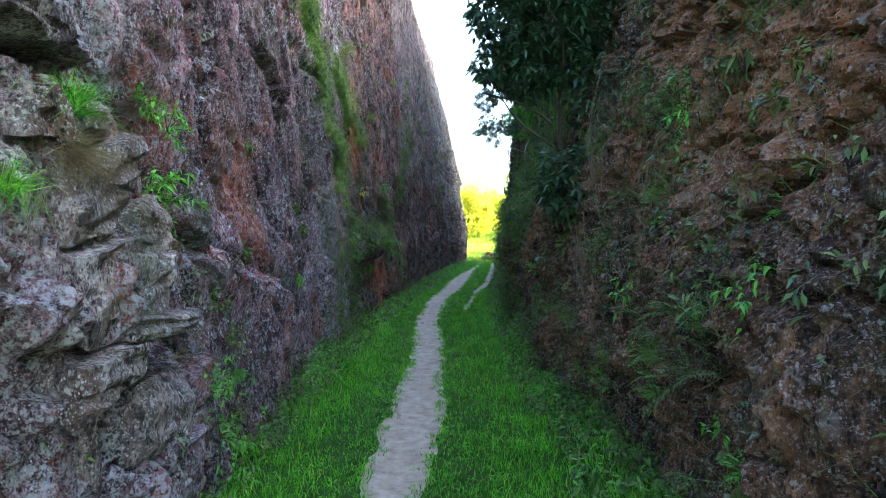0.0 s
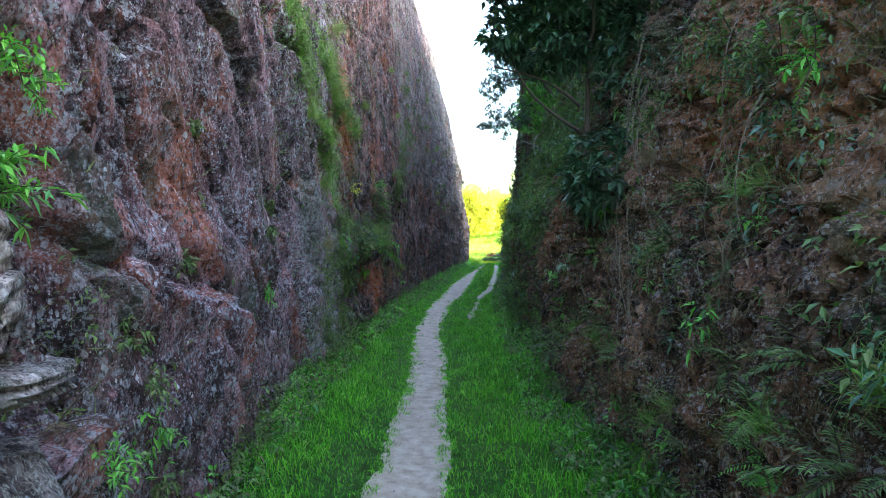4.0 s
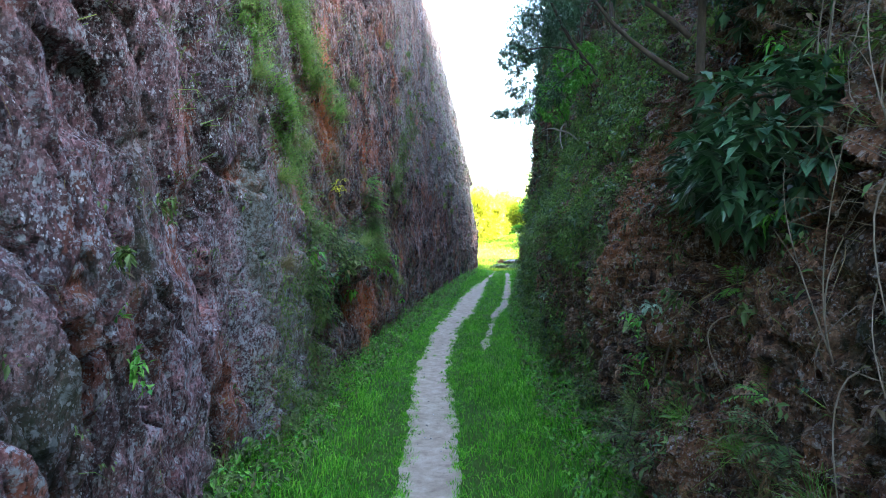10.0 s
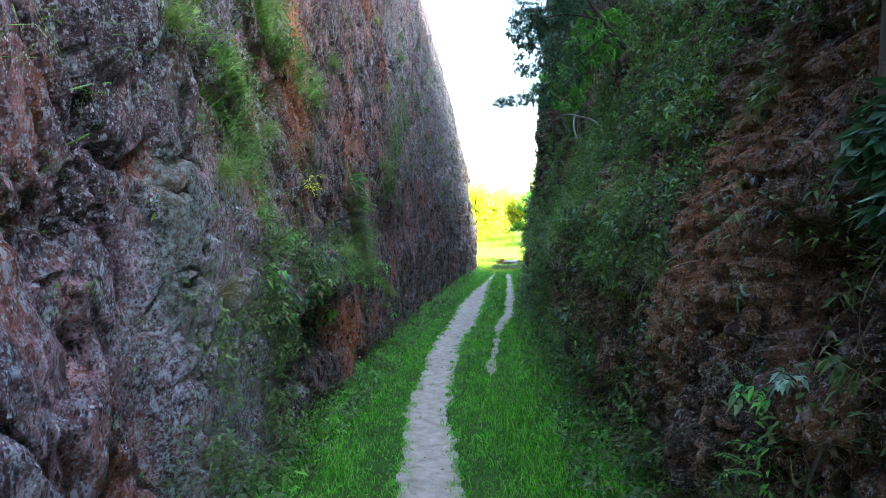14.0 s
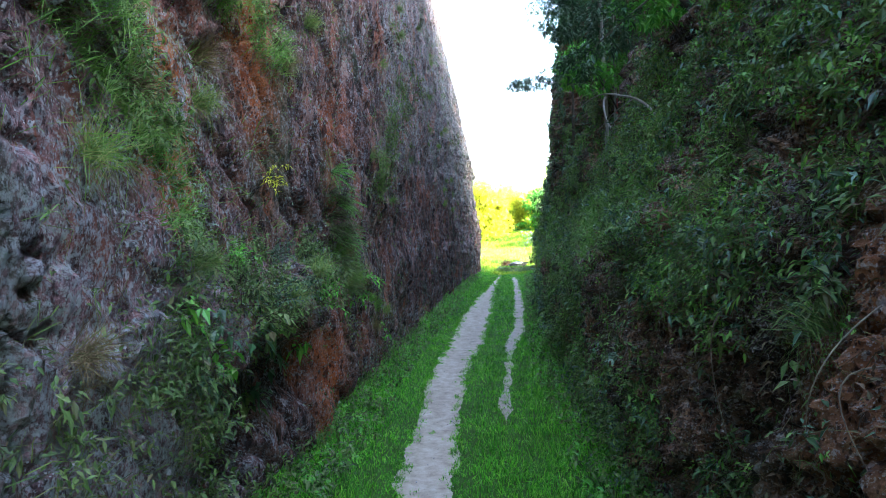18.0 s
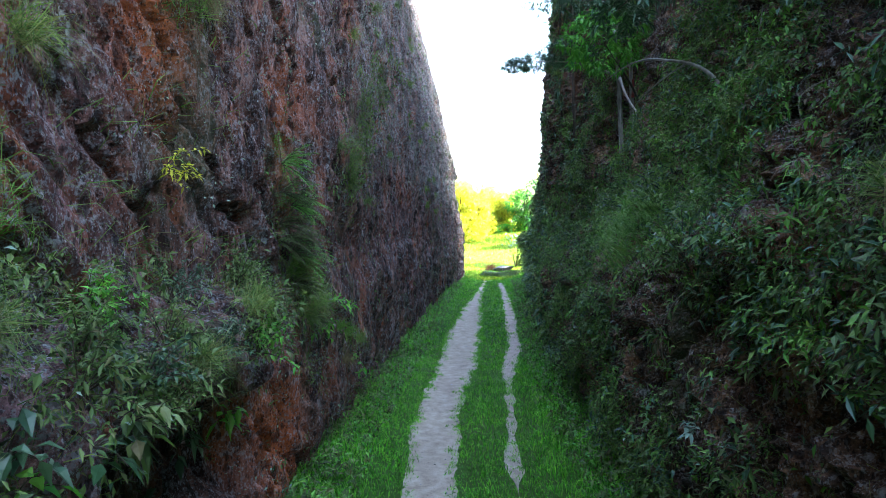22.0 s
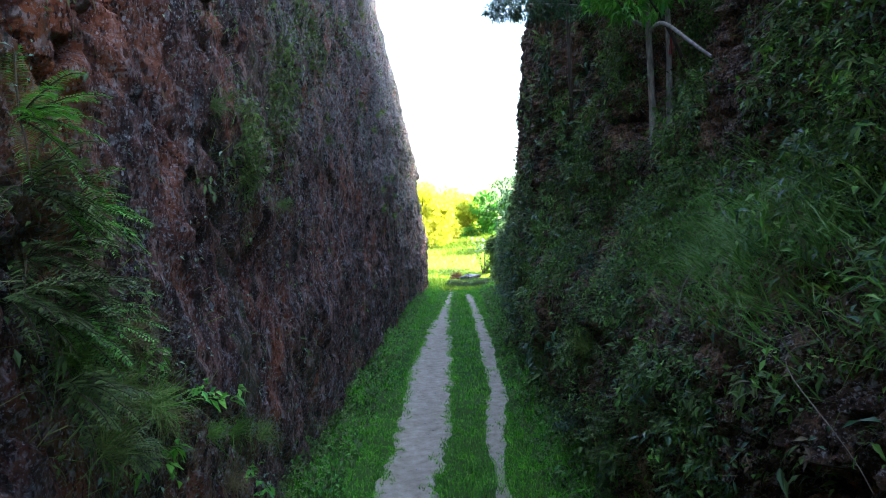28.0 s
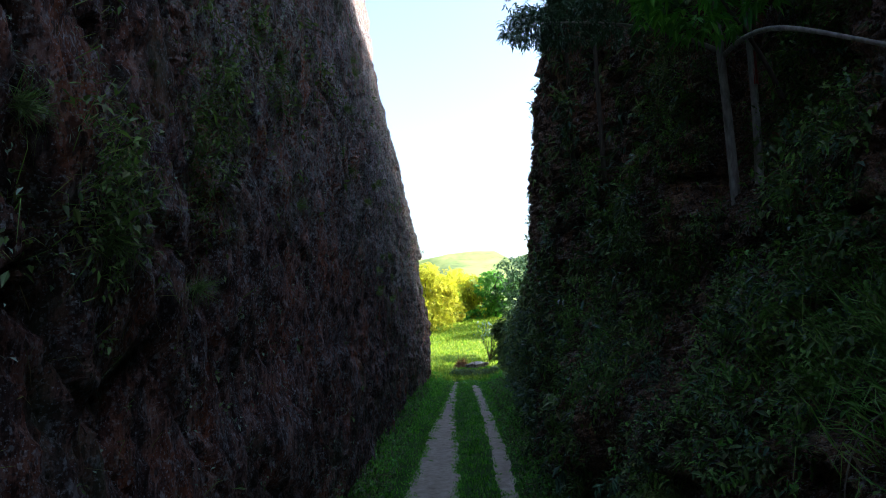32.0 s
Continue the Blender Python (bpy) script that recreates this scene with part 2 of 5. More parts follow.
def right_x(y, z):
    """The right face: steep and blocky at its foot, lying back above, smothered by growth further on."""
    back_z = np.interp(z, [0, 2.4, 3.2, 4.2, 5.5, 9, 13, 22], [0, -0.12, 0.02, 0.45, 0.90, 1.6, 2.1, 3.3])
    early = 1 - ease(8.5, 14, y)
    steep = np.interp(z, [0, 1.2, 2.4, 3.6, 6, 9, 22], [0, -0.05, 0.02, 0.30, 0.75, 1.5, 3.2])
    # the far end stands almost upright, then turns away
    upright = np.interp(z, [0, 5, 8, 11, 14, 22], [0, 0.18, 0.32, 0.52, 0.95, 2.0])
    late = ease(31, 37, y)
    x = right_base(y) + (back_z * (1 - early) + steep * early) * (1 - late) + late * (upright + 0.10 * np.maximum(y - 41.0, 0) * ease(2.5, 6.0, z))
    # a bench that lies back
    x = x + 0.42 * bump(y, 24.3, 31.5, 1.2) * bump(z, 2.9, 4.7, 0.5)
    x = x + 0.16 * fbm(y * 0.4, z * 0.4, 111, 3)
    s = y * 0.9 - 0.7 * z + 0.5 * fbm(y * 0.5, z * 0.5, 113, 2)
    who, edge, tx, ty = cells(s * 0.9 + 0.3 * fbm(y * 2.4, z * 2.4, 115, 4, 0.65), z * 0.9 + 0.5 * y + 0.3 * fbm(y * 2.4, z * 2.4, 116, 4, 0.65), 117)
    x = x - (0.30 * (who - 0.5) + 0.2 * tx * (who - 0.2)) * ease(0, 0.22, edge) + 0.14 * (1 - ease(0, 0.2, edge))
    who2, edge2, tx2, ty2 = cells(s * 2.8, z * 2.4 + 1.2 * y, 121)
    x = x - (0.13 * (who2 - 0.5) + 0.10 * tx2) * ease(0, 0.42, edge2) + 0.07 * (1 - ease(0, 0.4, edge2))
    who3, edge3, tx3, ty3 = cells(s * 7.0, z * 5.0 + 2.0 * y, 125)
    x = x - (0.05 * (who3 - 0.5) + 0.07 * tx3 - 0.05 * ty3) * ease(0, 0.35, edge3)
    x = x - 0.07 * fbm(y * 4.5, z * 4.5, 123, 3) + 0.12 * ease(0.08, 0.0, np.abs(fbm(s * 1.1, z * 0.8 + 0.6 * y, 127, 4))) + 0.06 * ease(0.1, 0.0, np.abs(fbm(y * 2.8, z * 2.8, 129, 3)))
    # the foot of the far end is undercut
    x = x + np.interp(y, [37, 43, 49, 56, 60], [0, 0.15, 0.3, 0.5, 0.7]) * (1 - ease(2.5, 6.0, z))
    # hollows behind the slender tree and under the dark tree's roots
    x = x + 0.55 * bump(y, 26.3, 29.6, 0.5) * bump(z, 5.0, 9.5, 0.5)
    x = x + 0.35 * bump(y, 12.4, 13.4, 0.3) * bump(z, 2.3, 3.1, 0.25)
    return x


# ---- mesh makers ----
def mesh_from(name, verts, faces, mat, smooth=False):
    """faces: an (n, 3) or (n, 4) array of vertex numbers."""
    verts, faces = np.asarray(verts, np.float32), np.asarray(faces, np.int32)
    me = bpy.data.meshes.new(name)
    k = faces.shape[1]
    me.vertices.add(len(verts))
    me.vertices.foreach_set("co", verts.ravel())
    me.loops.add(faces.size)
    me.loops.foreach_set("vertex_index", faces.ravel())
    me.polygons.add(len(faces))
    me.polygons.foreach_set("loop_start", np.arange(0, faces.size, k, dtype=np.int32))
    me.polygons.foreach_set("loop_total", np.full(len(faces), k, np.int32))
    me.polygons.foreach_set("use_smooth", np.full(len(faces), smooth, bool))
    me.update(calc_edges=True)
    me.validate()
    if mat:
        me.materials.append(mat)
    return me


def grid_faces(n, m, flip=False):
    i = np.arange((n - 1) * m).reshape(n - 1, m)[:, :-1].ravel()
    f = np.stack([i, i + m, i + m + 1, i + 1], 1)
    return f[:, ::-1] if flip else f


def steps(*spans):
    """Grid lines: spans of (from, to, step)."""
    return np.concatenate([np.arange(a, b - 1e-6, s) for a, b, s in spans] + [[spans[-1][1]]])


def unit(v):
    return v / np.maximum(np.linalg.norm(v, axis=-1, keepdims=True), 1e-9)


def rand_unit(n, rng):
    return unit(rng.normal(size=(n, 3)))


def leaf_mesh(name, roots, ways, faces_to, length, width, mat, fold=0.25, droop=0.0):
    """Pointed, folded leaves: six corners and four triangles each."""
    n = len(roots)
    length, width = np.broadcast_to(length, n)[:, None], np.broadcast_to(width, n)[:, None]
    ways = unit(ways)
    side = unit(np.cross(ways, faces_to))
    up = np.cross(side, ways)
    sag = np.array([0, 0, -1.0]) * droop * length
    a = roots
    m = roots + ways * length * 0.45 + sag * 0.25
    tip = roots + ways * length + sag
    l = m + side * width * 0.5 + up * width * fold
    r = m - side * width * 0.5 + up * width * fold
    v = np.stack([a, l, m, r, tip], 1).reshape(-1, 3)
    b = 5 * np.arange(n)[:, None]
    f = np.concatenate([b + [0, 1, 2], b + [0, 2, 3], b + [2, 1, 4], b + [2, 4, 3]], 1).reshape(-1, 3)
    return mesh_from(name, v, f, mat)


def blade_mesh(name, roots, ways, height, width, mat, bend=0.5, rng=RNG):
    """Bent grass blades: five corners and three triangles each. bend: how far the tip leans over."""
    n = len(roots)
    height, width = np.broadcast_to(height, n)[:, None], np.broadcast_to(width, n)[:, None]
    bend = np.broadcast_to(bend, n)[:, None]
    ways = unit(ways)
    lean = unit(np.cross(ways, rand_unit(n, rng)))
    side = unit(np.cross(ways, lean))
    mid = roots + ways * height * 0.55 + lean * height * bend * 0.22
    tip = roots + ways * height * (1 - 0.35 * bend) + lean * height * bend * 0.8 - np.array([0, 0, 1.0]) * height * bend * 0.15
    v = np.stack([roots - side * width / 2, roots + side * width / 2, mid - side * width * 0.4, mid + side * width * 0.4, tip], 1)
    b = 5 * np.arange(n)[:, None]
    f = np.concatenate([b + [0, 1, 3], b + [0, 3, 2], b + [2, 3, 4]], 1).reshape(-1, 3)
    return mesh_from(name, v.reshape(-1, 3), f, mat)


def tube(points, radii, sides=7):
    """Vertices and faces of a bent, tapered limb."""
    points = np.asarray(points, float)
    radii = np.broadcast_to(radii, len(points))
    t = unit(np.gradient(points, axis=0))
    ref = np.array([0.31, 0.77, 0.2])
    u = unit(np.cross(t, ref))
    w = np.cross(t, u)
    a = np.linspace(0, 2 * math.pi, sides, endpoint=False)
    v = points[:, None] + radii[:, None, None] * (np.cos(a)[None, :, None] * u[:, None] + np.sin(a)[None, :, None] * w[:, None])
    faces = []
    for i in range(len(points) - 1):
        for j in range(sides):
            k = (j + 1) % sides
            faces.append((i * sides + j, i * sides + k, (i + 1) * sides + k, (i + 1) * sides + j))
    return v.reshape(-1, 3), np.array(faces)


def bezier(a, b, c, d, n=10):
    t = np.linspace(0, 1, n)[:, None]
    a, b, c, d = (np.asarray(p, float) for p in (a, b, c, d))
    return (1 - t) ** 3 * a + 3 * t * (1 - t) ** 2 * b + 3 * t * t * (1 - t) * c + t**3 * d


def part(name, mesh, parent, label=""):
    ob = new(name, mesh)
    ob.parent = parent
    return tagged(ob, label) if label else ob


def thing(name, at, label, category, group=""):
    ob = new(name)
    ob.empty_display_size = 0.1
    ob.location = at
    return tagged(ob, label, category, group)


# ---- materials ----
def material(name):
    m = bpy.data.materials.new(name)
    m.use_nodes = True
    nt = m.node_tree
    return m, nt, nt.nodes["Principled BSDF"]


def node(nt, kind, **inputs):
    n = nt.nodes.new(kind)
    for k, v in inputs.items():
        n.inputs[k.replace("_", " ")].default_value = v
    return n


def coords(nt, scale=(1, 1, 1), turn=(0, 0, 0)):
    tc = nt.nodes.new("ShaderNodeNewGeometry")
    mp = node(nt, "ShaderNodeMapping")
    mp.inputs["Scale"].default_value = scale
    mp.inputs["Rotation"].default_value = turn
    nt.links.new(tc.outputs["Position"], mp.inputs["Vector"])
    return mp.outputs[0]


def noise_tex(nt, vec, scale, detail=4.0, rough=0.6, distort=0.0):
    n = node(nt, "ShaderNodeTexNoise", Scale=scale, Detail=detail, Roughness=rough, Distortion=distort)
    nt.links.new(vec, n.inputs["Vector"])
    return n.outputs["Fac"]


def ramp(nt, fac, stops):
    r = nt.nodes.new("ShaderNodeValToRGB")
    els = r.color_ramp.elements
    while len(els) < len(stops):
        els.new(0.5)
    for e, (p, c) in zip(els, stops):
        e.position, e.color = p, (*c, 1) if len(c) == 3 else c
    nt.links.new(fac, r.inputs["Fac"])
    return r.outputs["Color"]


def mixed(nt, fac, a, b, mode="MIX"):
    m = nt.nodes.new("ShaderNodeMix")
    m.data_type, m.blend_type = "RGBA", mode
    for sock, v in ((m.inputs[0], fac), (m.inputs[6], a), (m.inputs[7], b)):
        if isinstance(v, (int, float)):
            sock.default_value = v
        elif isinstance(v, tuple):
            sock.default_value = (*v, 1)
        else:
            nt.links.new(v, sock)
    return m.outputs[2]


def mask(nt, fac, lo, hi):
    m = node(nt, "ShaderNodeMapRange", From_Min=lo, From_Max=hi)
    m.interpolation_type = "SMOOTHSTEP"
    nt.links.new(fac, m.inputs["Value"])
    return m.outputs[0]


def times(nt, a, b):
    m = nt.nodes.new("ShaderNodeMath")
    m.operation = "MULTIPLY"
    for sock, v in zip(m.inputs, (a, b)):
        if isinstance(v, (int, float)):
            sock.default_value = v
        else:
            nt.links.new(v, sock)
    return m.outputs[0]


def axis_span(nt, axis, a, b, soft):
    """1 between two places along an axis of the world, 0 outside."""
    g = nt.nodes.new("ShaderNodeNewGeometry")
    s = nt.nodes.new("ShaderNodeSeparateXYZ")
    nt.links.new(g.outputs["Position"], s.inputs[0])
    v = s.outputs["XYZ".index(axis)]
    return times(nt, mask(nt, v, a - soft, a + soft), mask(nt, v, b + soft, b - soft))


def relief(nt, bsdf, height, strength, distance=0.02):
    b = node(nt, "ShaderNodeBump", Strength=strength, Distance=distance)
    nt.links.new(height, b.inputs["Height"])
    nt.links.new(b.outputs[0], bsdf.inputs["Normal"])


def flakes(nt, scale, share, radius, stretch=0.6):
    """Sharp-edged flakes of uneven size and outline, strewn over a share of the cells."""
    vec = coords(nt, (1.0, 1.0, stretch), (0.33, 0, 0))
    wob = node(nt, "ShaderNodeTexNoise", Scale=scale * 1.3, Detail=3.0, Roughness=0.7)
    nt.links.new(vec, wob.inputs["Vector"])
    shift = nt.nodes.new("ShaderNodeVectorMath")
    shift.operation = "MULTIPLY_ADD"
    nt.links.new(wob.outputs["Color"], shift.inputs[0])
    shift.inputs[1].default_value = (0.9 / scale,) * 3
    nt.links.new(vec, shift.inputs[2])
    v = node(nt, "ShaderNodeTexVoronoi", Scale=scale, Randomness=1.0)
    nt.links.new(shift.outputs[0], v.inputs["Vector"])
    inside = mask(nt, v.outputs["Distance"], radius + 0.06, radius - 0.06)
    pick = nt.nodes.new("ShaderNodeSeparateColor")
    nt.links.new(v.outputs["Color"], pick.inputs[0])
    return times(nt, inside, mask(nt, pick.outputs[0], 1 - share - 0.06, 1 - share + 0.06)), pick.outputs[1]


def rock_material(name, tones, lichen, rust, rust_spans, moss, lichen_cut=(0.56, 0.66), brown_from=0, pale_spans=(), crusted=1.0):
    m, nt, p = material(name)
    vec = coords(nt)
    tall = coords(nt, (1.0, 1.0, 0.42), (0.33, 0, 0))
    base = ramp(nt, noise_tex(nt, tall, 2.2, 8, 0.68, 0.6), [(0.25, tones[0]), (0.48, tones[1]), (0.62, tones[2]), (0.8, tones[3])])
    grain = noise_tex(nt, vec, 38.0, 6, 0.75)
    base = mixed(nt, 0.75, base, ramp(nt, grain, [(0.34, (0.20, 0.18, 0.20)), (0.5, (0.9, 0.9, 0.9)), (0.66, (2.0, 1.95, 1.95))]), "MULTIPLY")
    for size, lo, hi in ((9.0, 0.55, 1.5), (27.0, 0.5, 1.6)):
        flake = node(nt, "ShaderNodeTexVoronoi", Scale=size, Randomness=1.0)
        nt.links.new(coords(nt, (1.0, 1.0, 0.55), (0.33, 0, 0)), flake.inputs["Vector"])
        base = mixed(nt, 0.6, base, ramp(nt, flake.outputs["Color"], [(0.2, (lo, lo, lo)), (0.8, (hi, hi, hi))]), "MULTIPLY")
    broad = noise_tex(nt, coords(nt, (1.0, 1.0, 0.35), (0.33, 0, 0)), 1.1, 6, 0.7, 0.8)
    base = mixed(nt, 0.85, base, ramp(nt, broad, [(0.36, (0.28, 0.25, 0.27)), (0.50, (0.9, 0.88, 0.88)), (0.62, (1.65, 1.6, 1.65))]), "MULTIPLY")
    # past this y the face turns to dark brown stripes with thinner lichen
    if brown_from:
        darker = mask(nt, axis_span(nt, "Y", brown_from, 200, 2.0), 0.2, 0.8)
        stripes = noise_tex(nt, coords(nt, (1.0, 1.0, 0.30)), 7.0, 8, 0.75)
        base = mixed(nt, darker, base, ramp(nt, stripes, [(0.34, (0.010, 0.006, 0.006)), (0.47, (0.050, 0.024, 0.021)), (0.56, (0.135, 0.064, 0.050)), (0.70, (0.30, 0.20, 0.175))]))
    # rusty seeps
    rusty = mask(nt, noise_tex(nt, tall, 1.5, 5, 0.6), 0.5, 0.68)
    base = mixed(nt, times(nt, rusty, 0.36), base, rust)
    for axis_y, axis_z in rust_spans:
        zone = times(nt, axis_span(nt, "Y", *axis_y, 0.5), axis_span(nt, "Z", *axis_z, 0.6))
        base = mixed(nt, times(nt, zone, times(nt, 0.9, mask(nt, noise_tex(nt, tall, 4.5, 6, 0.7), 0.33, 0.50))), base, rust)
    # pale lichen crusts
    patches = times(nt, mask(nt, noise_tex(nt, vec, 0.9, 3, 0.6), 0.34, 0.58), mask(nt, noise_tex(nt, vec, 13.0, 7, 0.75, 0.2), *lichen_cut))
    crust = 0.85
    if brown_from:
        dry = nt.nodes.new("ShaderNodeMath")
        dry.operation = "MULTIPLY_ADD"
        nt.links.new(darker, dry.inputs[0])
        dry.inputs[1].default_value, dry.inputs[2].default_value = -0.52, 1.0
        crust = dry.outputs[0]
    base = mixed(nt, times(nt, patches, crust), base, lichen)
    spots = mask(nt, noise_tex(nt, vec, 19.0, 5, 0.7), 0.57, 0.62)
    base = mixed(nt, times(nt, times(nt, spots, 0.6), crust), base, lichen)
    specks = mask(nt, noise_tex(nt, vec, 52.0, 3, 0.6), 0.60, 0.66)
    base = mixed(nt, times(nt, specks, 0.55), base, lichen)
    # flakes of pale lichen and dark pits between the grains
    where = mask(nt, noise_tex(nt, vec, 1.7, 4, 0.65), 0.36, 0.60)
    for size, share, radius, amount in ((7.0, 0.16, 0.30, 0.6), (13.0, 0.20, 0.32, 0.8), (27.0, 0.28, 0.34, 0.9), (58.0, 0.30, 0.36, 0.9)):
        on, tone = flakes(nt, size, share, radius)
        crusty = ramp(nt, tone, [(0.0, tuple(0.75 * c for c in lichen)), (0.6, tuple(1.25 * c for c in lichen)), (1.0, (0.62, 0.62, 0.66))])
        base = mixed(nt, times(nt, times(nt, times(nt, on, where), amount * crusted), crust), base, crusty)
    for size, share, radius in ((6.0, 0.30, 0.34), (17.0, 0.32, 0.34), (44.0, 0.42, 0.38)):
        on, tone = flakes(nt, size, share, radius, 0.45)
        base = mixed(nt, times(nt, on, 0.8), base, mixed(nt, 1.0, base, (0.16, 0.14, 0.15), "MULTIPLY"))
    for span_y, span_z, amount in pale_spans:
        zone = times(nt, axis_span(nt, "Y", *span_y, 0.3), axis_span(nt, "Z", *span_z, 0.4))
        crusts = mask(nt, noise_tex(nt, vec, 19.0, 9, 0.8), 0.47, 0.56)
        base = mixed(nt, times(nt, times(nt, zone, amount), crusts), base, mixed(nt, mask(nt, noise_tex(nt, vec, 2.3, 4), 0.4, 0.6), (0.30, 0.35, 0.33), (0.36, 0.38, 0.42)))
    # green film
    green = mask(nt, noise_tex(nt, tall, 0.8, 5, 0.65), 0.52, 0.70)
    base = mixed(nt, times(nt, green, 0.55), base, moss)
    nt.links.new(base, p.inputs["Base Color"])
    p.inputs["Roughness"].default_value = 0.9
    p.inputs["Specular IOR Level"].default_value = 0.25
    h = mixed(nt, 0.5, noise_tex(nt, coords(nt, (1, 1, 0.45), (0.33, 0, 0)), 14.0, 9, 0.72), grain)
    relief(nt, p, h, 1.0, 0.08)
    return m


def leaf_material(name, tones, gloss=0.45, through_light=0.35):
    """Each leaf takes its own tone; some light comes through it."""
    m, nt, p = material(name)
    g = nt.nodes.new("ShaderNodeNewGeometry")
    own = nt.nodes.new("ShaderNodeObjectInfo")
    add = nt.nodes.new("ShaderNodeMath")
    add.operation = "ADD"
    nt.links.new(g.outputs["Random Per Island"], add.inputs[0])
    nt.links.new(own.outputs["Random"], add.inputs[1])
    fract = nt.nodes.new("ShaderNodeMath")
    fract.operation = "FRACT"
    nt.links.new(add.outputs[0], fract.inputs[0])
    tone = ramp(nt, fract.outputs[0], [(k / (len(tones) - 1), c) for k, c in enumerate(tones)])
    vary = noise_tex(nt, coords(nt), 1.7, 3, 0.6)
    tone = mixed(nt, 0.6, tone, ramp(nt, vary, [(0.3, (0.45, 0.45, 0.5)), (0.7, (1.5, 1.45, 1.3))]), "MULTIPLY")
    nt.links.new(tone, p.inputs["Base Color"])
    p.inputs["Roughness"].default_value = gloss
    p.inputs["Specular IOR Level"].default_value = 0.35 if gloss < 0.5 else 0.22
    tr = nt.nodes.new("ShaderNodeBsdfTranslucent")
    nt.links.new(mixed(nt, 1.0, tone, (1.25, 1.3, 0.5), "MULTIPLY"), tr.inputs["Color"])
    mx = nt.nodes.new("ShaderNodeMixShader")
    mx.inputs[0].default_value = through_light
    nt.links.new(p.outputs[0], mx.inputs[1])
    nt.links.new(tr.outputs[0], mx.inputs[2])
    nt.links.new(mx.outputs[0], nt.nodes["Material Output"].inputs["Surface"])
    return m


def bark_material(name, dark, light):
    m, nt, p = material(name)
    f = noise_tex(nt, coords(nt, (1, 1, 0.3)), 14.0, 6, 0.7)
    nt.links.new(ramp(nt, f, [(0.3, dark), (0.65, light)]), p.inputs["Base Color"])
    p.inputs["Roughness"].default_value = 0.9
    relief(nt, p, f, 0.8, 0.02)
    return m


LEFT_ROCK = rock_material("purple_rock", [(0.030, 0.019, 0.023), (0.115, 0.066, 0.073), (0.20, 0.125, 0.135), (0.33, 0.255, 0.275)],
                          (0.30, 0.33, 0.37), (0.40, 0.108, 0.026),
                          [((20.6, 22.2), (-0.5, 1.7)), ((16.5, 18.0), (3.4, 5.2)), ((19.2, 20.0), (4.5, 7.0)), ((8.8, 9.2), (2.6, 4.3)), ((22.4, 22.9), (3.8, 5.5))], (0.05, 0.075, 0.035), brown_from=18.6, lichen_cut=(0.51, 0.62), pale_spans=[((-6, 6.0), (-1, 5.2), 0.66), ((14.2, 15.9), (-1, 3.7), 0.72), ((15.9, 16.8), (-1, 2.7), 0.6), ((27.0, 70.0), (5.0, 30.0), 0.38)])
RIGHT_ROCK = rock_material("brown_rock", [(0.018, 0.010, 0.006), (0.088, 0.047, 0.027), (0.185, 0.106, 0.060), (0.33, 0.225, 0.15)],
                           (0.34, 0.33, 0.31), (0.27, 0.11, 0.04),
                           [((4.0, 9.5), (3.2, 7.0)), ((13.7, 15.5), (2.5, 4.4))], (0.045, 0.07, 0.025), (0.58, 0.68), crusted=0.6)
GRASS = leaf_material("grass_blades", [(0.018, 0.09, 0.005), (0.045, 0.21, 0.010), (0.085, 0.34, 0.015), (0.14, 0.44, 0.022), (0.26, 0.54, 0.07)], 0.5, 0.3)
WILD = leaf_material("wild_grass", [(0.045, 0.10, 0.03), (0.11, 0.21, 0.05), (0.18, 0.30, 0.075), (0.25, 0.26, 0.10), (0.10, 0.15, 0.07)], 0.55, 0.25)
BENCH = leaf_material("bench_grass", [(0.06, 0.15, 0.028), (0.105, 0.24, 0.045), (0.155, 0.31, 0.065), (0.21, 0.32, 0.09)], 0.5, 0.3)
BROWN = leaf_material("dead_leaves", [(0.045, 0.030, 0.019), (0.095, 0.064, 0.042), (0.17, 0.125, 0.085), (0.08, 0.085, 0.038)], 0.8, 0.1)
DRY = leaf_material("dry_grass", [(0.15, 0.11, 0.06), (0.10, 0.075, 0.04), (0.22, 0.18, 0.11), (0.09, 0.11, 0.04)], 0.7, 0.2)
HERB = leaf_material("herb_leaves", [(0.030, 0.056, 0.020), (0.080, 0.145, 0.042), (0.125, 0.205, 0.065), (0.055, 0.095, 0.045), (0.16, 0.24, 0.09), (0.10, 0.09, 0.045)], 0.5, 0.3)
DEEP = leaf_material("dark_leaves", [(0.016, 0.050, 0.024), (0.040, 0.098, 0.045), (0.065, 0.14, 0.075), (0.026, 0.070, 0.042), (0.09, 0.18, 0.10)], 0.30, 0.15)
BRIGHT = leaf_material("bright_leaves", [(0.07, 0.25, 0.03), (0.11, 0.34, 0.05), (0.18, 0.42, 0.07), (0.07, 0.27, 0.08)], 0.45, 0.35)
PALE = leaf_material("silvery_leaves", [(0.17, 0.26, 0.21), (0.23, 0.32, 0.27), (0.13, 0.22, 0.17)], 0.6, 0.2)
# sunlight is put into these two colours: paler and yellower than the cut's green
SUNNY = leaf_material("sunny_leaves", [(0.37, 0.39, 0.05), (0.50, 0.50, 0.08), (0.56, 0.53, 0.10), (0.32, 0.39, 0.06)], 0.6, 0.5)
LAWN = leaf_material("clearing_blades", [(0.12, 0.24, 0.02), (0.19, 0.32, 0.03), (0.28, 0.39, 0.045), (0.36, 0.41, 0.08)], 0.7, 0.4)
BARK = bark_material("grey_bark", (0.09, 0.078, 0.066), (0.36, 0.33, 0.28))
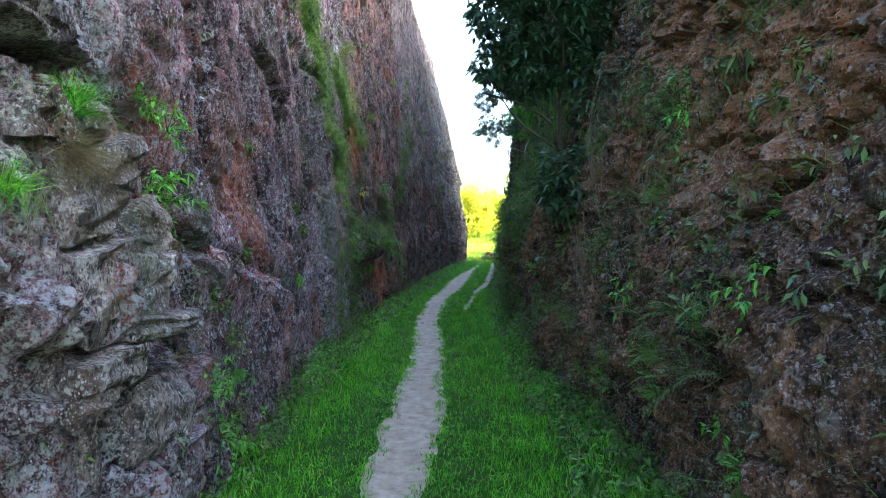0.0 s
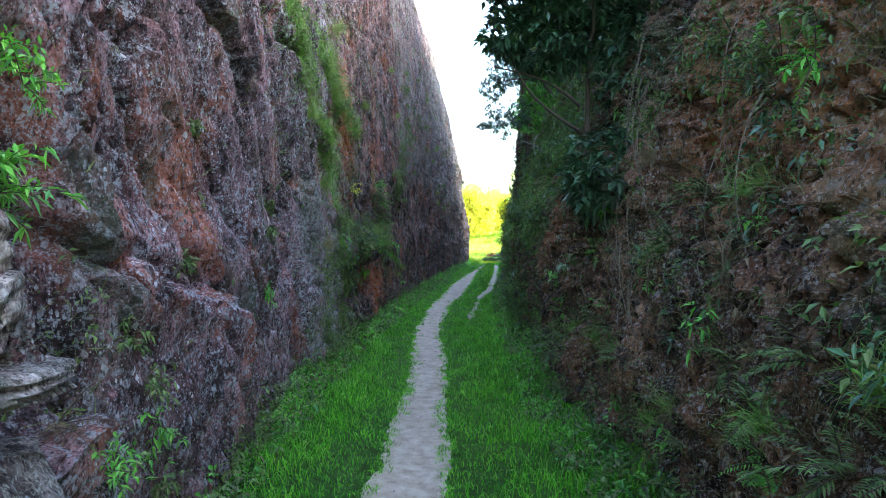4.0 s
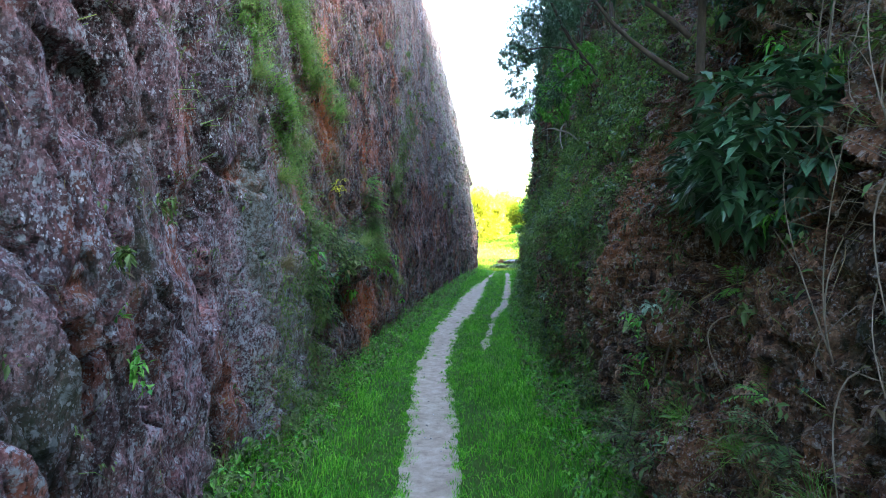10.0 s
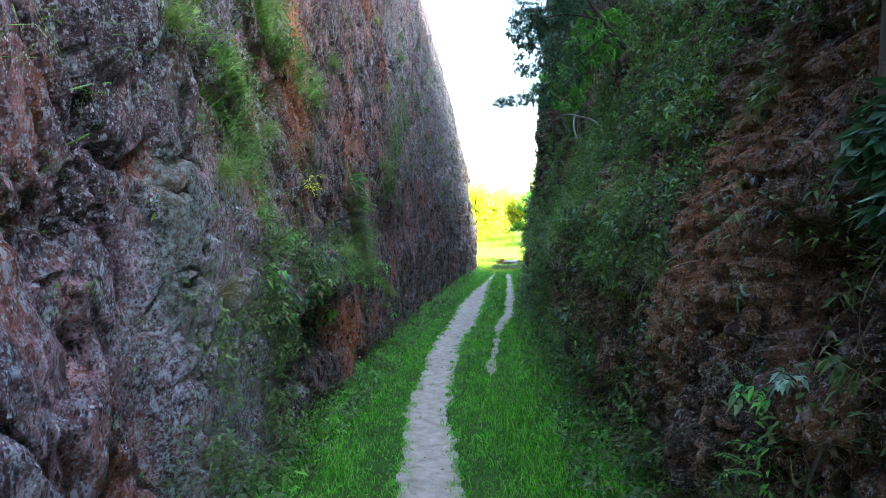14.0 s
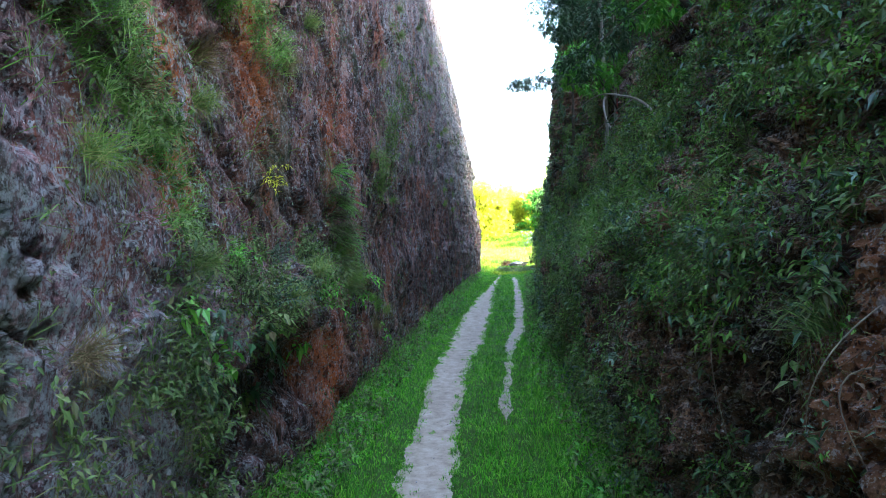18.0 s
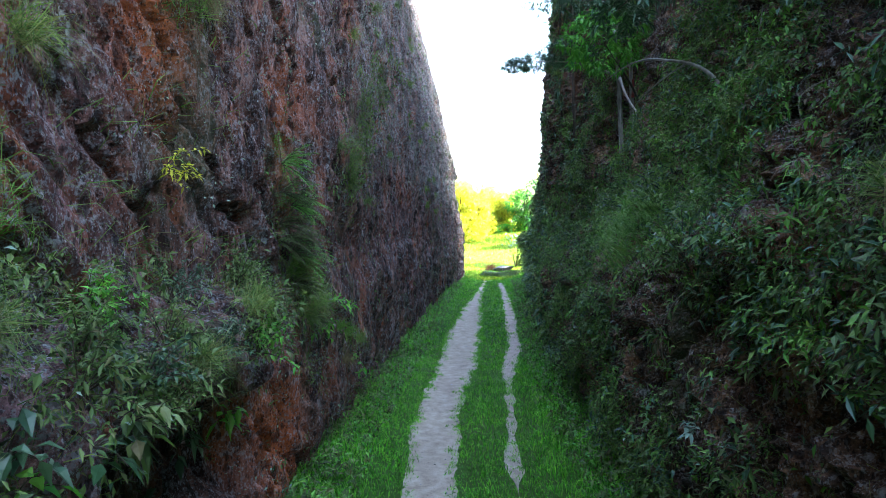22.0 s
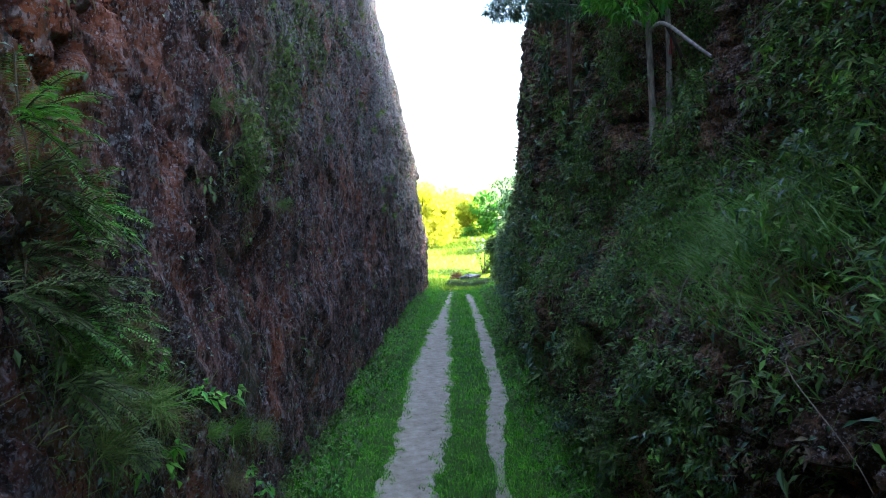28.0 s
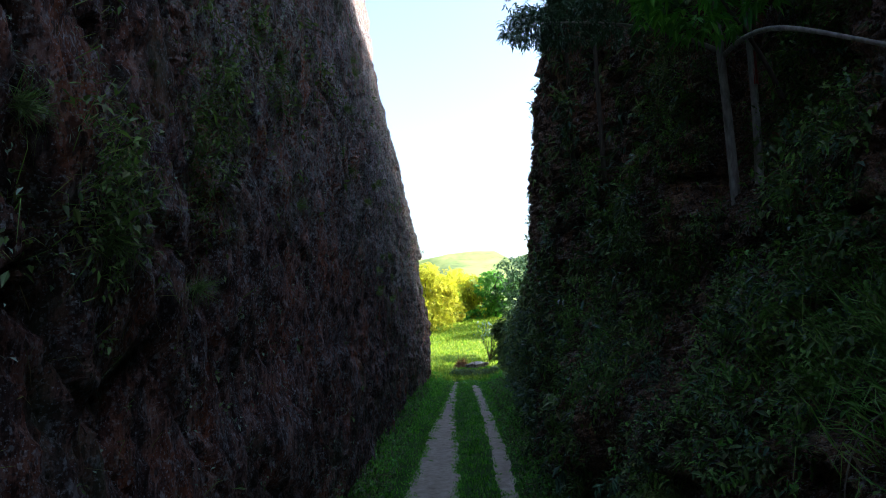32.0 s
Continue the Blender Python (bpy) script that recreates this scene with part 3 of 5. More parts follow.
STEM = bark_material("brown_stem", (0.022, 0.016, 0.010), (0.075, 0.055, 0.035))
TAN = bark_material("tan_stem", (0.07, 0.052, 0.033), (0.22, 0.18, 0.13))


def soil_material():
    m, nt, p = material("mossy_soil")
    vec = coords(nt)
    c = ramp(nt, noise_tex(nt, vec, 3.0, 8, 0.7), [(0.3, (0.012, 0.025, 0.006)), (0.5, (0.025, 0.07, 0.012)), (0.7, (0.05, 0.12, 0.02))])
    far = mask(nt, noise_tex(nt, vec, 0.06, 4, 0.6), 0.35, 0.65)
    c = mixed(nt, times(nt, far, 0.5), c, (0.10, 0.17, 0.03))
    c = mixed(nt, axis_span(nt, "Y", 62, 4000, 3.0), c, (0.13, 0.20, 0.025))
    p.inputs["Specular IOR Level"].default_value = 0.1
    nt.links.new(c, p.inputs["Base Color"])
    p.inputs["Roughness"].default_value = 0.95
    relief(nt, p, noise_tex(nt, vec, 30, 6, 0.7), 1.0, 0.04)
    return m


def sand_material():
    m, nt, p = material("pale_sand")
    vec = coords(nt)
    c = ramp(nt, noise_tex(nt, vec, 5.0, 8, 0.7), [(0.25, (0.19, 0.145, 0.105)), (0.5, (0.36, 0.29, 0.22)), (0.75, (0.51, 0.43, 0.345))])
    c = mixed(nt, mask(nt, noise_tex(nt, vec, 42, 4, 0.7), 0.63, 0.72), c, (0.12, 0.09, 0.065))
    darker = mask(nt, noise_tex(nt, coords(nt, (1, 0.35, 1)), 1.6, 4, 0.6), 0.5, 0.7)
    c = mixed(nt, times(nt, darker, 0.35), c, (0.20, 0.155, 0.115))
    litter = mask(nt, noise_tex(nt, coords(nt, (1, 1, 1)), 17, 5, 0.75), 0.60, 0.68)
    c = mixed(nt, times(nt, litter, 0.6), c, (0.10, 0.085, 0.045))
    nt.links.new(c, p.inputs["Base Color"])
    p.inputs["Roughness"].default_value = 0.95
    h = mixed(nt, 0.5, noise_tex(nt, vec, 9, 6, 0.7), noise_tex(nt, vec, 60, 4, 0.7))
    relief(nt, p, h, 0.8, 0.03)
    return m


SOIL, SAND = soil_material(), sand_material()

# ---- ground, path, rock faces, hills ----
gx = np.unique(np.concatenate([-np.geomspace(6, 3000, 26), steps((-6, 8, 0.16)), np.geomspace(8, 3000, 26)]))
gy = np.unique(np.concatenate([-np.geomspace(14, 600, 12), steps((-14, 70, 0.25)), np.geomspace(70, 3000, 60)]))
GX, GY = np.meshgrid(gx, gy, indexing="ij")
tagged(new("ground", mesh_from("ground", np.stack([GX, GY, ground_z(GX, GY)], -1).reshape(-1, 3), grid_faces(len(gx), len(gy), True), SOIL, True)),
       "grass-grown soil floor running through the cut", "ground", kind="structure")


def strip(name, mid, half, y0, y1, seed, label):
    ys = np.arange(y0, y1, 0.06)
    us = np.linspace(-1, 1, 13)
    ragged = 0.15 * fbm(ys * 1.3, ys * 0 + seed, seed, 6, 0.75)
    ragged2 = 0.15 * fbm(ys * 1.3, ys * 0 + seed + 9, seed + 5, 6, 0.75)
    lo, hi = mid(ys) - 0.94 * half(ys) - ragged * np.minimum(half(ys) * 3, 1), mid(ys) + 0.94 * half(ys) + ragged2 * np.minimum(half(ys) * 3, 1)
    hi = np.maximum(hi, lo + 0.004)
    X = lo[:, None] + (hi - lo)[:, None] * (us + 1) / 2
    Y = np.broadcast_to(ys[:, None], X.shape)
    edge = 1 - us**4
    Z = ground_z(X, Y) + 0.012 * edge - 0.004 + 0.014 * fbm(X * 3, Y * 3, seed + 3, 4) * edge + 0.01
    ob = new(name, mesh_from(name, np.stack([X, Y, Z], -1).reshape(-1, 3), grid_faces(len(ys), len(us), True), SAND, True))
    return tagged(ob, label, "path", kind="structure"), ys, lo, hi


_, PY, PLO, PHI = strip("footpath", path_mid, path_half, -12, 57.5, 201, "pale trodden sandy footpath through the grass")
_, RY, RLO, RHI = strip("wheel_rut", rut_mid, rut_half, 22.2, 55.5, 231, "narrow pale sandy wheel rut broken by grass")


def on_path(x, y, grow=0.0):
    a = (x > np.interp(y, PY, PLO) - grow) & (x < np.interp(y, PY, PHI) + grow) & (y < 57.4)
    b = (x > np.interp(y, RY, RLO) - grow) & (x < np.interp(y, RY, RHI) + grow) & (y > 22.2) & (y < 55.4) & (rut_bare(x, y) > 0)
    return a | b


def face(name, fx, y1, side, mat, label, hill):
    """A rock face with its top turned back into the hill."""
    ys = steps((-4, 3.4, 0.25), (3.4, 12, 0.030), (12, 26, 0.036), (26, 34, 0.06), (34, 46, 0.12), (46, y1, 0.2))
    zs = steps((-0.3, 6.2, 0.036), (6.2, 9.0, 0.07), (9.0, 13, 0.14), (13, 24, 0.4))
    Y, Z = np.meshgrid(ys, zs, indexing="ij")
    # low near the start, higher further on; the unseen crest is raised to darken the cut
    crest = np.maximum(10.0, 0.42 * Y + 5.5) + 0.6 * vnoise(Y * 0.4, Y * 0, 91)
    Z = np.minimum(Z, crest + 0.02 * (Z - crest))
    X = fx(Y, Z)
    # the end of the face curls away from the cut
    curl = ease(y1 - 1.5, y1, Y) ** 2
    X = X + side * (1.2 * curl + 5 * ease(1.0, -4.0, Y) ** 2)
    top = Z[:, -1:].copy()
    for dx, dz in hill:
        X = np.concatenate([X, X[:, len(zs) - 1:len(zs)] + side * dx], 1)
        Y = np.concatenate([Y, Y[:, :1]], 1)
        Z = np.concatenate([Z, top + dz * (1 - 0.75 * ease(30, 60, Y[:, :1]))], 1)
    # close the far end of the hill
    X = np.concatenate([X, np.where(Z[-1:] < 0, X[-1:], X[-1:] + side * 30)], 0)
    Y = np.concatenate([Y, Y[-1:] + 4], 0)
    Z = np.concatenate([Z, Z[-1:]], 0)
    ob = new(name, mesh_from(name, np.stack([X, Y, Z], -1).reshape(-1, 3), grid_faces(X.shape[0], X.shape[1], side > 0), mat))
    return tagged(ob, label, "rock face", kind="structure")


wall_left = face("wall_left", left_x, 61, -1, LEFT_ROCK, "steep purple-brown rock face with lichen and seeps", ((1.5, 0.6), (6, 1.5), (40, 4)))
# the hill behind this crest is unseen, added to keep sun off the left face
wall_right = face("wall_right", right_x, 60, 1, RIGHT_ROCK, "brown blocky rock face overgrown with plants", ((2, 1.4), (10, 7.2), (45, 26)))

# ---- grass on the floor ----
def meadow(name, n, y0, y1, height, width, seed, label, x_pad=0.25):
    rng = np.random.RandomState(seed)
    y = rng.uniform(y0, y1, n)
    lo, hi = left_base(y) - x_pad, right_base(y) + x_pad
    x = lo + (hi - lo) * rng.uniform(0, 1, n)
    clump = fbm(x * 2.2, y * 2.2, seed, 3)
    keep = ~on_path(x, y, 0.01 - 0.12 * rng.uniform(0, 1, n) ** 2 - 0.22 * np.clip(fbm(x * 3.5, y * 3.5, seed + 1, 3), 0, 1)) & (rng.uniform(0, 1, n) < 0.72 + 0.6 * clump)
    x, y, clump = x[keep], y[keep], clump[keep]
    n = len(x)
    near = np.minimum(np.abs(x - path_mid(y)) - path_half(y), np.abs(x - rut_mid(y)) + 0.35 * (y < 22) + 0.02)
    side = ease(0.0, 0.9, near)
    foot = np.minimum(x - left_base(y), right_base(y) - x)
    tall = height * (0.38 + 0.62 * side + 0.75 * (1 - ease(0.0, 0.7, foot))) * rng.uniform(0.55, 1.3, n) * (1 + 0.45 * clump)
    ways = np.stack([rng.normal(0, 0.32, n), rng.normal(0, 0.32, n), np.ones(n)], 1)
    roots = np.stack([x, y, ground_z(x, y) - 0.01], 1)
    ob = new(name, blade_mesh(name, roots, ways, tall, width * rng.uniform(0.7, 1.4, n), GRASS, rng.uniform(0.3, 1.1, n), rng))
    return tagged(ob, label, "grass", kind="stuff")


meadow("grass", 135000, 4.5, 31, 0.19, 0.008, 301, "lush green grass either side of the footpath")
meadow("grass", 60000, 31, 62, 0.20, 0.014, 302, "lush green grass further along the cut", 0.1)


def edge_tufts(n, seed):
    """Small tufts and torn turf that lean in over the edges of the path and the rut."""
    rng = np.random.RandomState(seed)
    y = rng.uniform(5, 57, n)
    pick = rng.choice(4, n, p=(0.4, 0.4, 0.1, 0.1))
    x = np.where(pick == 0, np.interp(y, PY, PLO), np.where(pick == 1, np.interp(y, PY, PHI), np.where(pick == 2, np.interp(y, RY, RLO), np.interp(y, RY, RHI))))
    x = x + rng.normal(0, 0.05, n) + np.where((pick == 0) | (pick == 2), 1, -1) * 0.03 * rng.exponential(1.2, n)
    keep = (pick < 2) | (y > 22.5)
    x, y = x[keep], y[keep]
    k = np.repeat(np.arange(len(x)), 16)
    size = rng.uniform(0.4, 1.3, len(x))[k]
    rx, ry = x[k] + rng.normal(0, 0.035, len(k)) * size, y[k] + rng.normal(0, 0.06, len(k)) * size
    ways = np.stack([rng.normal(0, 0.6, len(k)), rng.normal(0, 0.6, len(k)), np.ones(len(k))], 1)
    ob = new("grass", blade_mesh("edge_tufts", np.stack([rx, ry, ground_z(rx, ry)], 1), ways, 0.09 * size, 0.008, GRASS, 0.9, rng))
    tagged(ob, "small grass tufts creeping over the edge of the path", "grass", kind="stuff")


edge_tufts(1500, 309)


def clearing_grass(n):
    rng = np.random.RandomState(303)
    y = rng.uniform(58, 104, n)
    x = rng.uniform(-6, 16, n)
    keep = ((x - 3.8) / 1.15) ** 2 + ((y - 61.5) / 0.8) ** 2 > 1
    keep &= ~((y < 62) & ((x < left_base(y)) | (x > right_base(y))))
    x, y = x[keep], y[keep]
    n = len(x)
    ways = np.stack([rng.normal(0, 0.3, n), rng.normal(0, 0.3, n), np.ones(n)], 1)
    tall = 0.30 * rng.uniform(0.5, 1.3, n) * (1 + 0.5 * fbm(x * 0.7, y * 0.7, 305, 3))
    ob = new("grass", blade_mesh("clearing_grass", np.stack([x, y, ground_z(x, y) - 0.02], 1), ways, tall, 0.05 * rng.uniform(0.7, 1.3, n), LAWN, 0.6, rng))
    tagged(ob, "sunlit yellow-green grass of the clearing beyond", "grass", kind="stuff")


clearing_grass(60000)


def weeds(n, seed, mat, length, width, label):
    """Leafy weeds standing in the grass along the foot of both faces."""
    rng = np.random.RandomState(seed)
    y = rng.uniform(6, 56, n)
    left = rng.uniform(0, 1, n) < 0.5
    off = rng.uniform(0, 1, n) ** 1.6 * 0.75
    x = np.where(left, left_base(y) + 0.05 + off, right_base(y) - 0.05 - off)
    k = np.repeat(np.arange(n), 7)
    m = len(k)
    tall = rng.uniform(0.1, 0.42, n) * (1 - 0.6 * off)
    roots = np.stack([x, y, ground_z(x, y)], 1)[k] + np.stack([rng.normal(0, 0.03, m), rng.normal(0, 0.03, m), tall[k] * rng.uniform(0.3, 1.0, m)], 1)
    ways = unit(rand_unit(m, rng) + [0, 0, 0.2])
    size = rng.uniform(0.6, 1.3, m)
    ob = new("weeds", leaf_mesh("weeds", roots, ways, unit(0.4 * rand_unit(m, rng) + [0, 0, 1.0]), length * size, width * size, mat, 0.2, 0.25))
    tagged(ob, label, "weeds", kind="stuff")


weeds(4200, 311, HERB, 0.11, 0.042, "leafy green weeds along the foot of the rock")
weeds(1600, 312, BRIGHT, 0.10, 0.04, "bright leafy weeds along the foot of the rock")


# ---- growth that carpets the rock faces ----
def sprigs(side, n, y0, y1, z0, z1, density, length, width, leaves, mat, name, label, seed, droop=0.25, reach=0.14, out=0.75):
    """Clusters of leaves that grow out of a face."""
    rng = np.random.RandomState(seed)
    y, z = rng.uniform(y0, y1, n), rng.uniform(z0, z1, n)
    thick = density(y, z)
    keep = rng.uniform(0, 1, n) < thick
    y, z, thick = y[keep], z[keep], thick[keep]
    x = (left_x if side < 0 else right_x)(y, z)
    n = len(y)
    normal = np.array([-side, 0, 0.15])
    stem = unit(normal + rng.normal(0, 0.5, (n, 3)) + [0, 0, 0.25])
    size = rng.uniform(0.6, 1.4, n)
    centre = np.stack([x, y, z], 1) + stem * (reach * (0.35 + 1.5 * thick) * rng.uniform(0.05, 1.3, n) * size)[:, None]
    idx = np.repeat(np.arange(n), leaves)
    k = len(idx)
    ways = unit(rand_unit(k, rng) + out * stem[idx] + [0, 0, -droop])
    facing = unit(rand_unit(k, rng) * 0.5 + [0, 0, 1.0] + 0.4 * normal)
    roots = centre[idx] + rng.normal(0, 0.035, (k, 3)) * size[idx][:, None]
    s = size[idx] * rng.uniform(0.6, 1.3, k)
    ob = new(name, leaf_mesh(name, roots, ways, facing, length * s, width * s, mat, 0.2, 0.3))
    return tagged(ob, label, "plants", kind="stuff")


def strands(side, n, y0, y1, z0, z1, density, height, width, mat, name, label, seed, rise=-1.0, out=0.5, bend=0.5):
    """Blades that hang from a face (rise -1) or stand out and up from it (rise 1)."""
    rng = np.random.RandomState(seed)
    y, z = rng.uniform(y0, y1, n), rng.uniform(z0, z1, n)
    keep = rng.uniform(0, 1, n) < density(y, z)
    y, z = y[keep], z[keep]
    n = len(y)
    x = (left_x if side < 0 else right_x)(y, z)
    ways = np.stack([-side * out * rng.uniform(0.3, 1.5, n), rng.normal(0, 0.35, n), np.full(n, rise)], 1)
    roots = np.stack([x - side * 0.01, y, z], 1)
    ob = new(name, blade_mesh(name, roots, ways, height * rng.uniform(0.4, 1.5, n), width * rng.uniform(0.7, 1.4, n), mat, bend * rng.uniform(0.4, 1.3, n), rng))
    return tagged(ob, label, "plants", kind="stuff")


def patchy(seed, scale, lo, hi):
    return lambda y, z: ease(lo, hi, fbm(y * scale, z * scale * 0.7, seed, 4))


def left_green(y, z):
    """Where green growth sits on the left face."""
    line = 15.0 + 1.05 * (5.4 - z) + 0.35 * vnoise(z * 0.9, z * 0, 401)
    band = 1.1 * np.exp(-((y - line) / 0.50) ** 2) * ease(3.5, 4.1, z)
    band2 = 1.1 * np.exp(-((z - (6.45 - 0.2 * (y - 17.0))) / 0.30) ** 2) * bump(y, 15.2, 20.3, 0.4)
    clumps = sum(np.exp(-((y - cy) / r) ** 2 - ((z - cz) / r) ** 2) for cy, cz, r in ((25.3, 4.4, 0.5), (27.4, 5.2, 0.5), (27.6, 6.2, 0.4), (30.5, 6.8, 0.6), (33.0, 7.6, 0.7)))
    strip2 = 0.7 * bump(y, 16.2, 17.8, 0.4) * bump(z, 0.5, 3.4, 0.5)
    ledge = 1.1 * bump(y, 17.2, 21.0, 0.3) * bump(z, 2.2, 3.1, 0.3)
    shrub_zone = 0.2 * bump(y, 21.6, 23.6, 0.5) * bump(z, 1.2, 4.3, 0.6)
    foot = 0.45 * (1 - ease(0.1, 0.7, z)) * ease(6, 9, y)
    low = 0.5 * bump(y, 14.5, 17.2, 0.7) * (1 - ease(1.0, 3.2, z))
    far = 0.30 * ease(24, 30, y) * ease(0.05, 0.5, fbm(y * 0.55, z * 0.35, 403, 4)) * ease(2.5, 6, z)
    creep = 0.6 * bump(y, 6.2, 6.9, 0.25) * bump(z, 0.3, 2.4, 0.3)
    return np.clip(band + band2 + clumps + strip2 + ledge + shrub_zone + foot + low + far + creep + 0.012, 0, 1) * (0.12 + 0.88 * ease(-0.10, 0.12, fbm(y * 2.4, z * 2.4, 405, 3)))


def far_green(y, z):
    return 0.9 * (1 - 0.92 * ease(34.5, 38.5, y) * ease(3.8, 6.0, z)) * (0.4 + 0.6 * ease(-0.2, 0.3, fbm(y * 0.7, z * 0.7, 415, 3)))


def right_green(y, z):
    early = 0.03 + 0.24 * ease(0.08, 0.28, fbm(y * 1.1, z * 1.1, 411, 4))
    late = 0.10 + 0.85 * ease(-0.10, 0.12, fbm(y * 1.0, z * 1.0, 413, 4)) - 0.20 * ease(4.2, 6.0, z)
    bare = 0.45 * bump(y, 13.6, 18.5, 0.8) * bump(z + 0.12 * (y - 16), 0.9, 2.6, 0.5) + 0.35 * bump(y, 13.6, 15.6, 0.4) * bump(z, 2.4, 4.3, 0.4)
    w = ease(10.5, 19, y)
    foot = 0.3 * (1 - ease(0.2, 0.9, z))
    return np.clip((early * (1 - w) + late * w) - bare + foot, 0.03, 1)


sprigs(-1, 66000, 4, 30, 0, 11, left_green, 0.062, 0.025, 8, HERB, "wall_herbs", "small green herbs rooted in the rock face", 501)
strands(-1, 100000, 4, 30, 0.2, 9, left_green, 0.20, 0.005, WILD, "wall_grass", "green grass growing out of the rock face", 502, 0.5, 0.8, 1.7)
strands(-1, 90000, 12.5, 21, 3.3, 8, left_green, 0.24, 0.006, BENCH, "wall_grass", "fresh green grass in a long streak down the rock face", 507, 0.4, 0.8, 1.7)
strands(-1, 16000, 4, 30, 0.5, 11, lambda y, z: np.clip(0.03 + 0.6 * left_green(y, z), 0, 1), 0.22, 0.005, DRY, "dry_grass", "dry grass strands hanging down the rock", 503)
strands(-1, 15000, 20, 60, 0.4, 16, lambda y, z: 0.75 * ease(20, 25, y) * ease(-0.3, 0.3, fbm(y * 1.3, z * 0.5, 421, 3)), 0.15, 0.009, BROWN, "hanging_roots", "thin brown roots and dead stalks hanging down the face", 504, -1, 0.16, 0.3)
sprigs(-1, 16000, 29, 60, 0.3, 17, left_green, 0.10, 0.038, 7, HERB, "wall_herbs", "grey-green plants high on the far rock face", 505)
sprigs(-1, 26000, 17, 60, 0.5, 14, patchy(431, 1.6, -0.2, 0.5), 0.034, 0.018, 2, PALE, "wall_herbs", "scattered pale leaves on the rock face", 506)

sprigs(1, 22000, 6, 60, 0.2, 12, lambda y, z: 0.42 - 0.24 * ease(12, 18, y), 0.055, 0.022, 6, BROWN, "dead_leaves", "brown dead leaves and litter caught on the slope", 510)
sprigs(1, 34000, 3, 32, 0, 9, right_green, 0.070, 0.030, 8, HERB, "undergrowth", "dense low green undergrowth covering the rock slope", 511)
sprigs(1, 14000, 3, 32, 0, 9, right_green, 0.075, 0.026, 7, DEEP, "undergrowth", "dark green leafy undergrowth on the rock slope", 512)
sprigs(1, 15000, 15, 34, 0.1, 7, right_green, 0.058, 0.025, 7, BENCH, "undergrowth", "fresh green small-leaved growth over the slope", 519)
strands(1, 60000, 3, 32, 0.1, 9, right_green, 0.20, 0.0038, WILD, "slope_grass", "grass blades sprouting from the rock slope", 513, 0.5, 0.7, 1.7)
strands(1, 50000, 3, 32, 0.3, 9, lambda y, z: np.clip(0.15 + 0.5 * right_green(y, z), 0, 0.6), 0.34, 0.003, DRY, "dry_grass", "dry stalks and thin roots on the rock slope", 514, -0.5, 0.7, 0.9)
strands(1, 1700, 5, 15, 0.5, 6.5, lambda y, z: np.full(np.shape(y), 0.5), 0.5, 0.004, DRY, "twigs", "thin tan twigs trailing over the rock slope", 518, 0.1, 0.35, 1.3)
strands(1, 60000, 18.5, 28.5, 2.4, 4.9, lambda y, z: np.exp(-((y - 23.6) / 2.4) ** 2 - ((z - 3.6) / 0.5) ** 2) * ease(-0.5, 0.2, fbm(y * 1.5, z * 1.5, 433, 3)), 0.34, 0.007, BENCH, "slope_grass", "long soft grass on the sloping bench", 515, 0.9, 1.0, 1.2)
sprigs(1, 15000, 31, 60, 0, 18, far_green, 0.15, 0.055, 7, HERB, "undergrowth", "dense green growth over the far slope", 516, reach=0.2)
sprigs(1, 7000, 31, 60, 0, 18, far_green, 0.16, 0.055, 7, DEEP, "undergrowth", "dark green growth over the far slope", 517, reach=0.2)


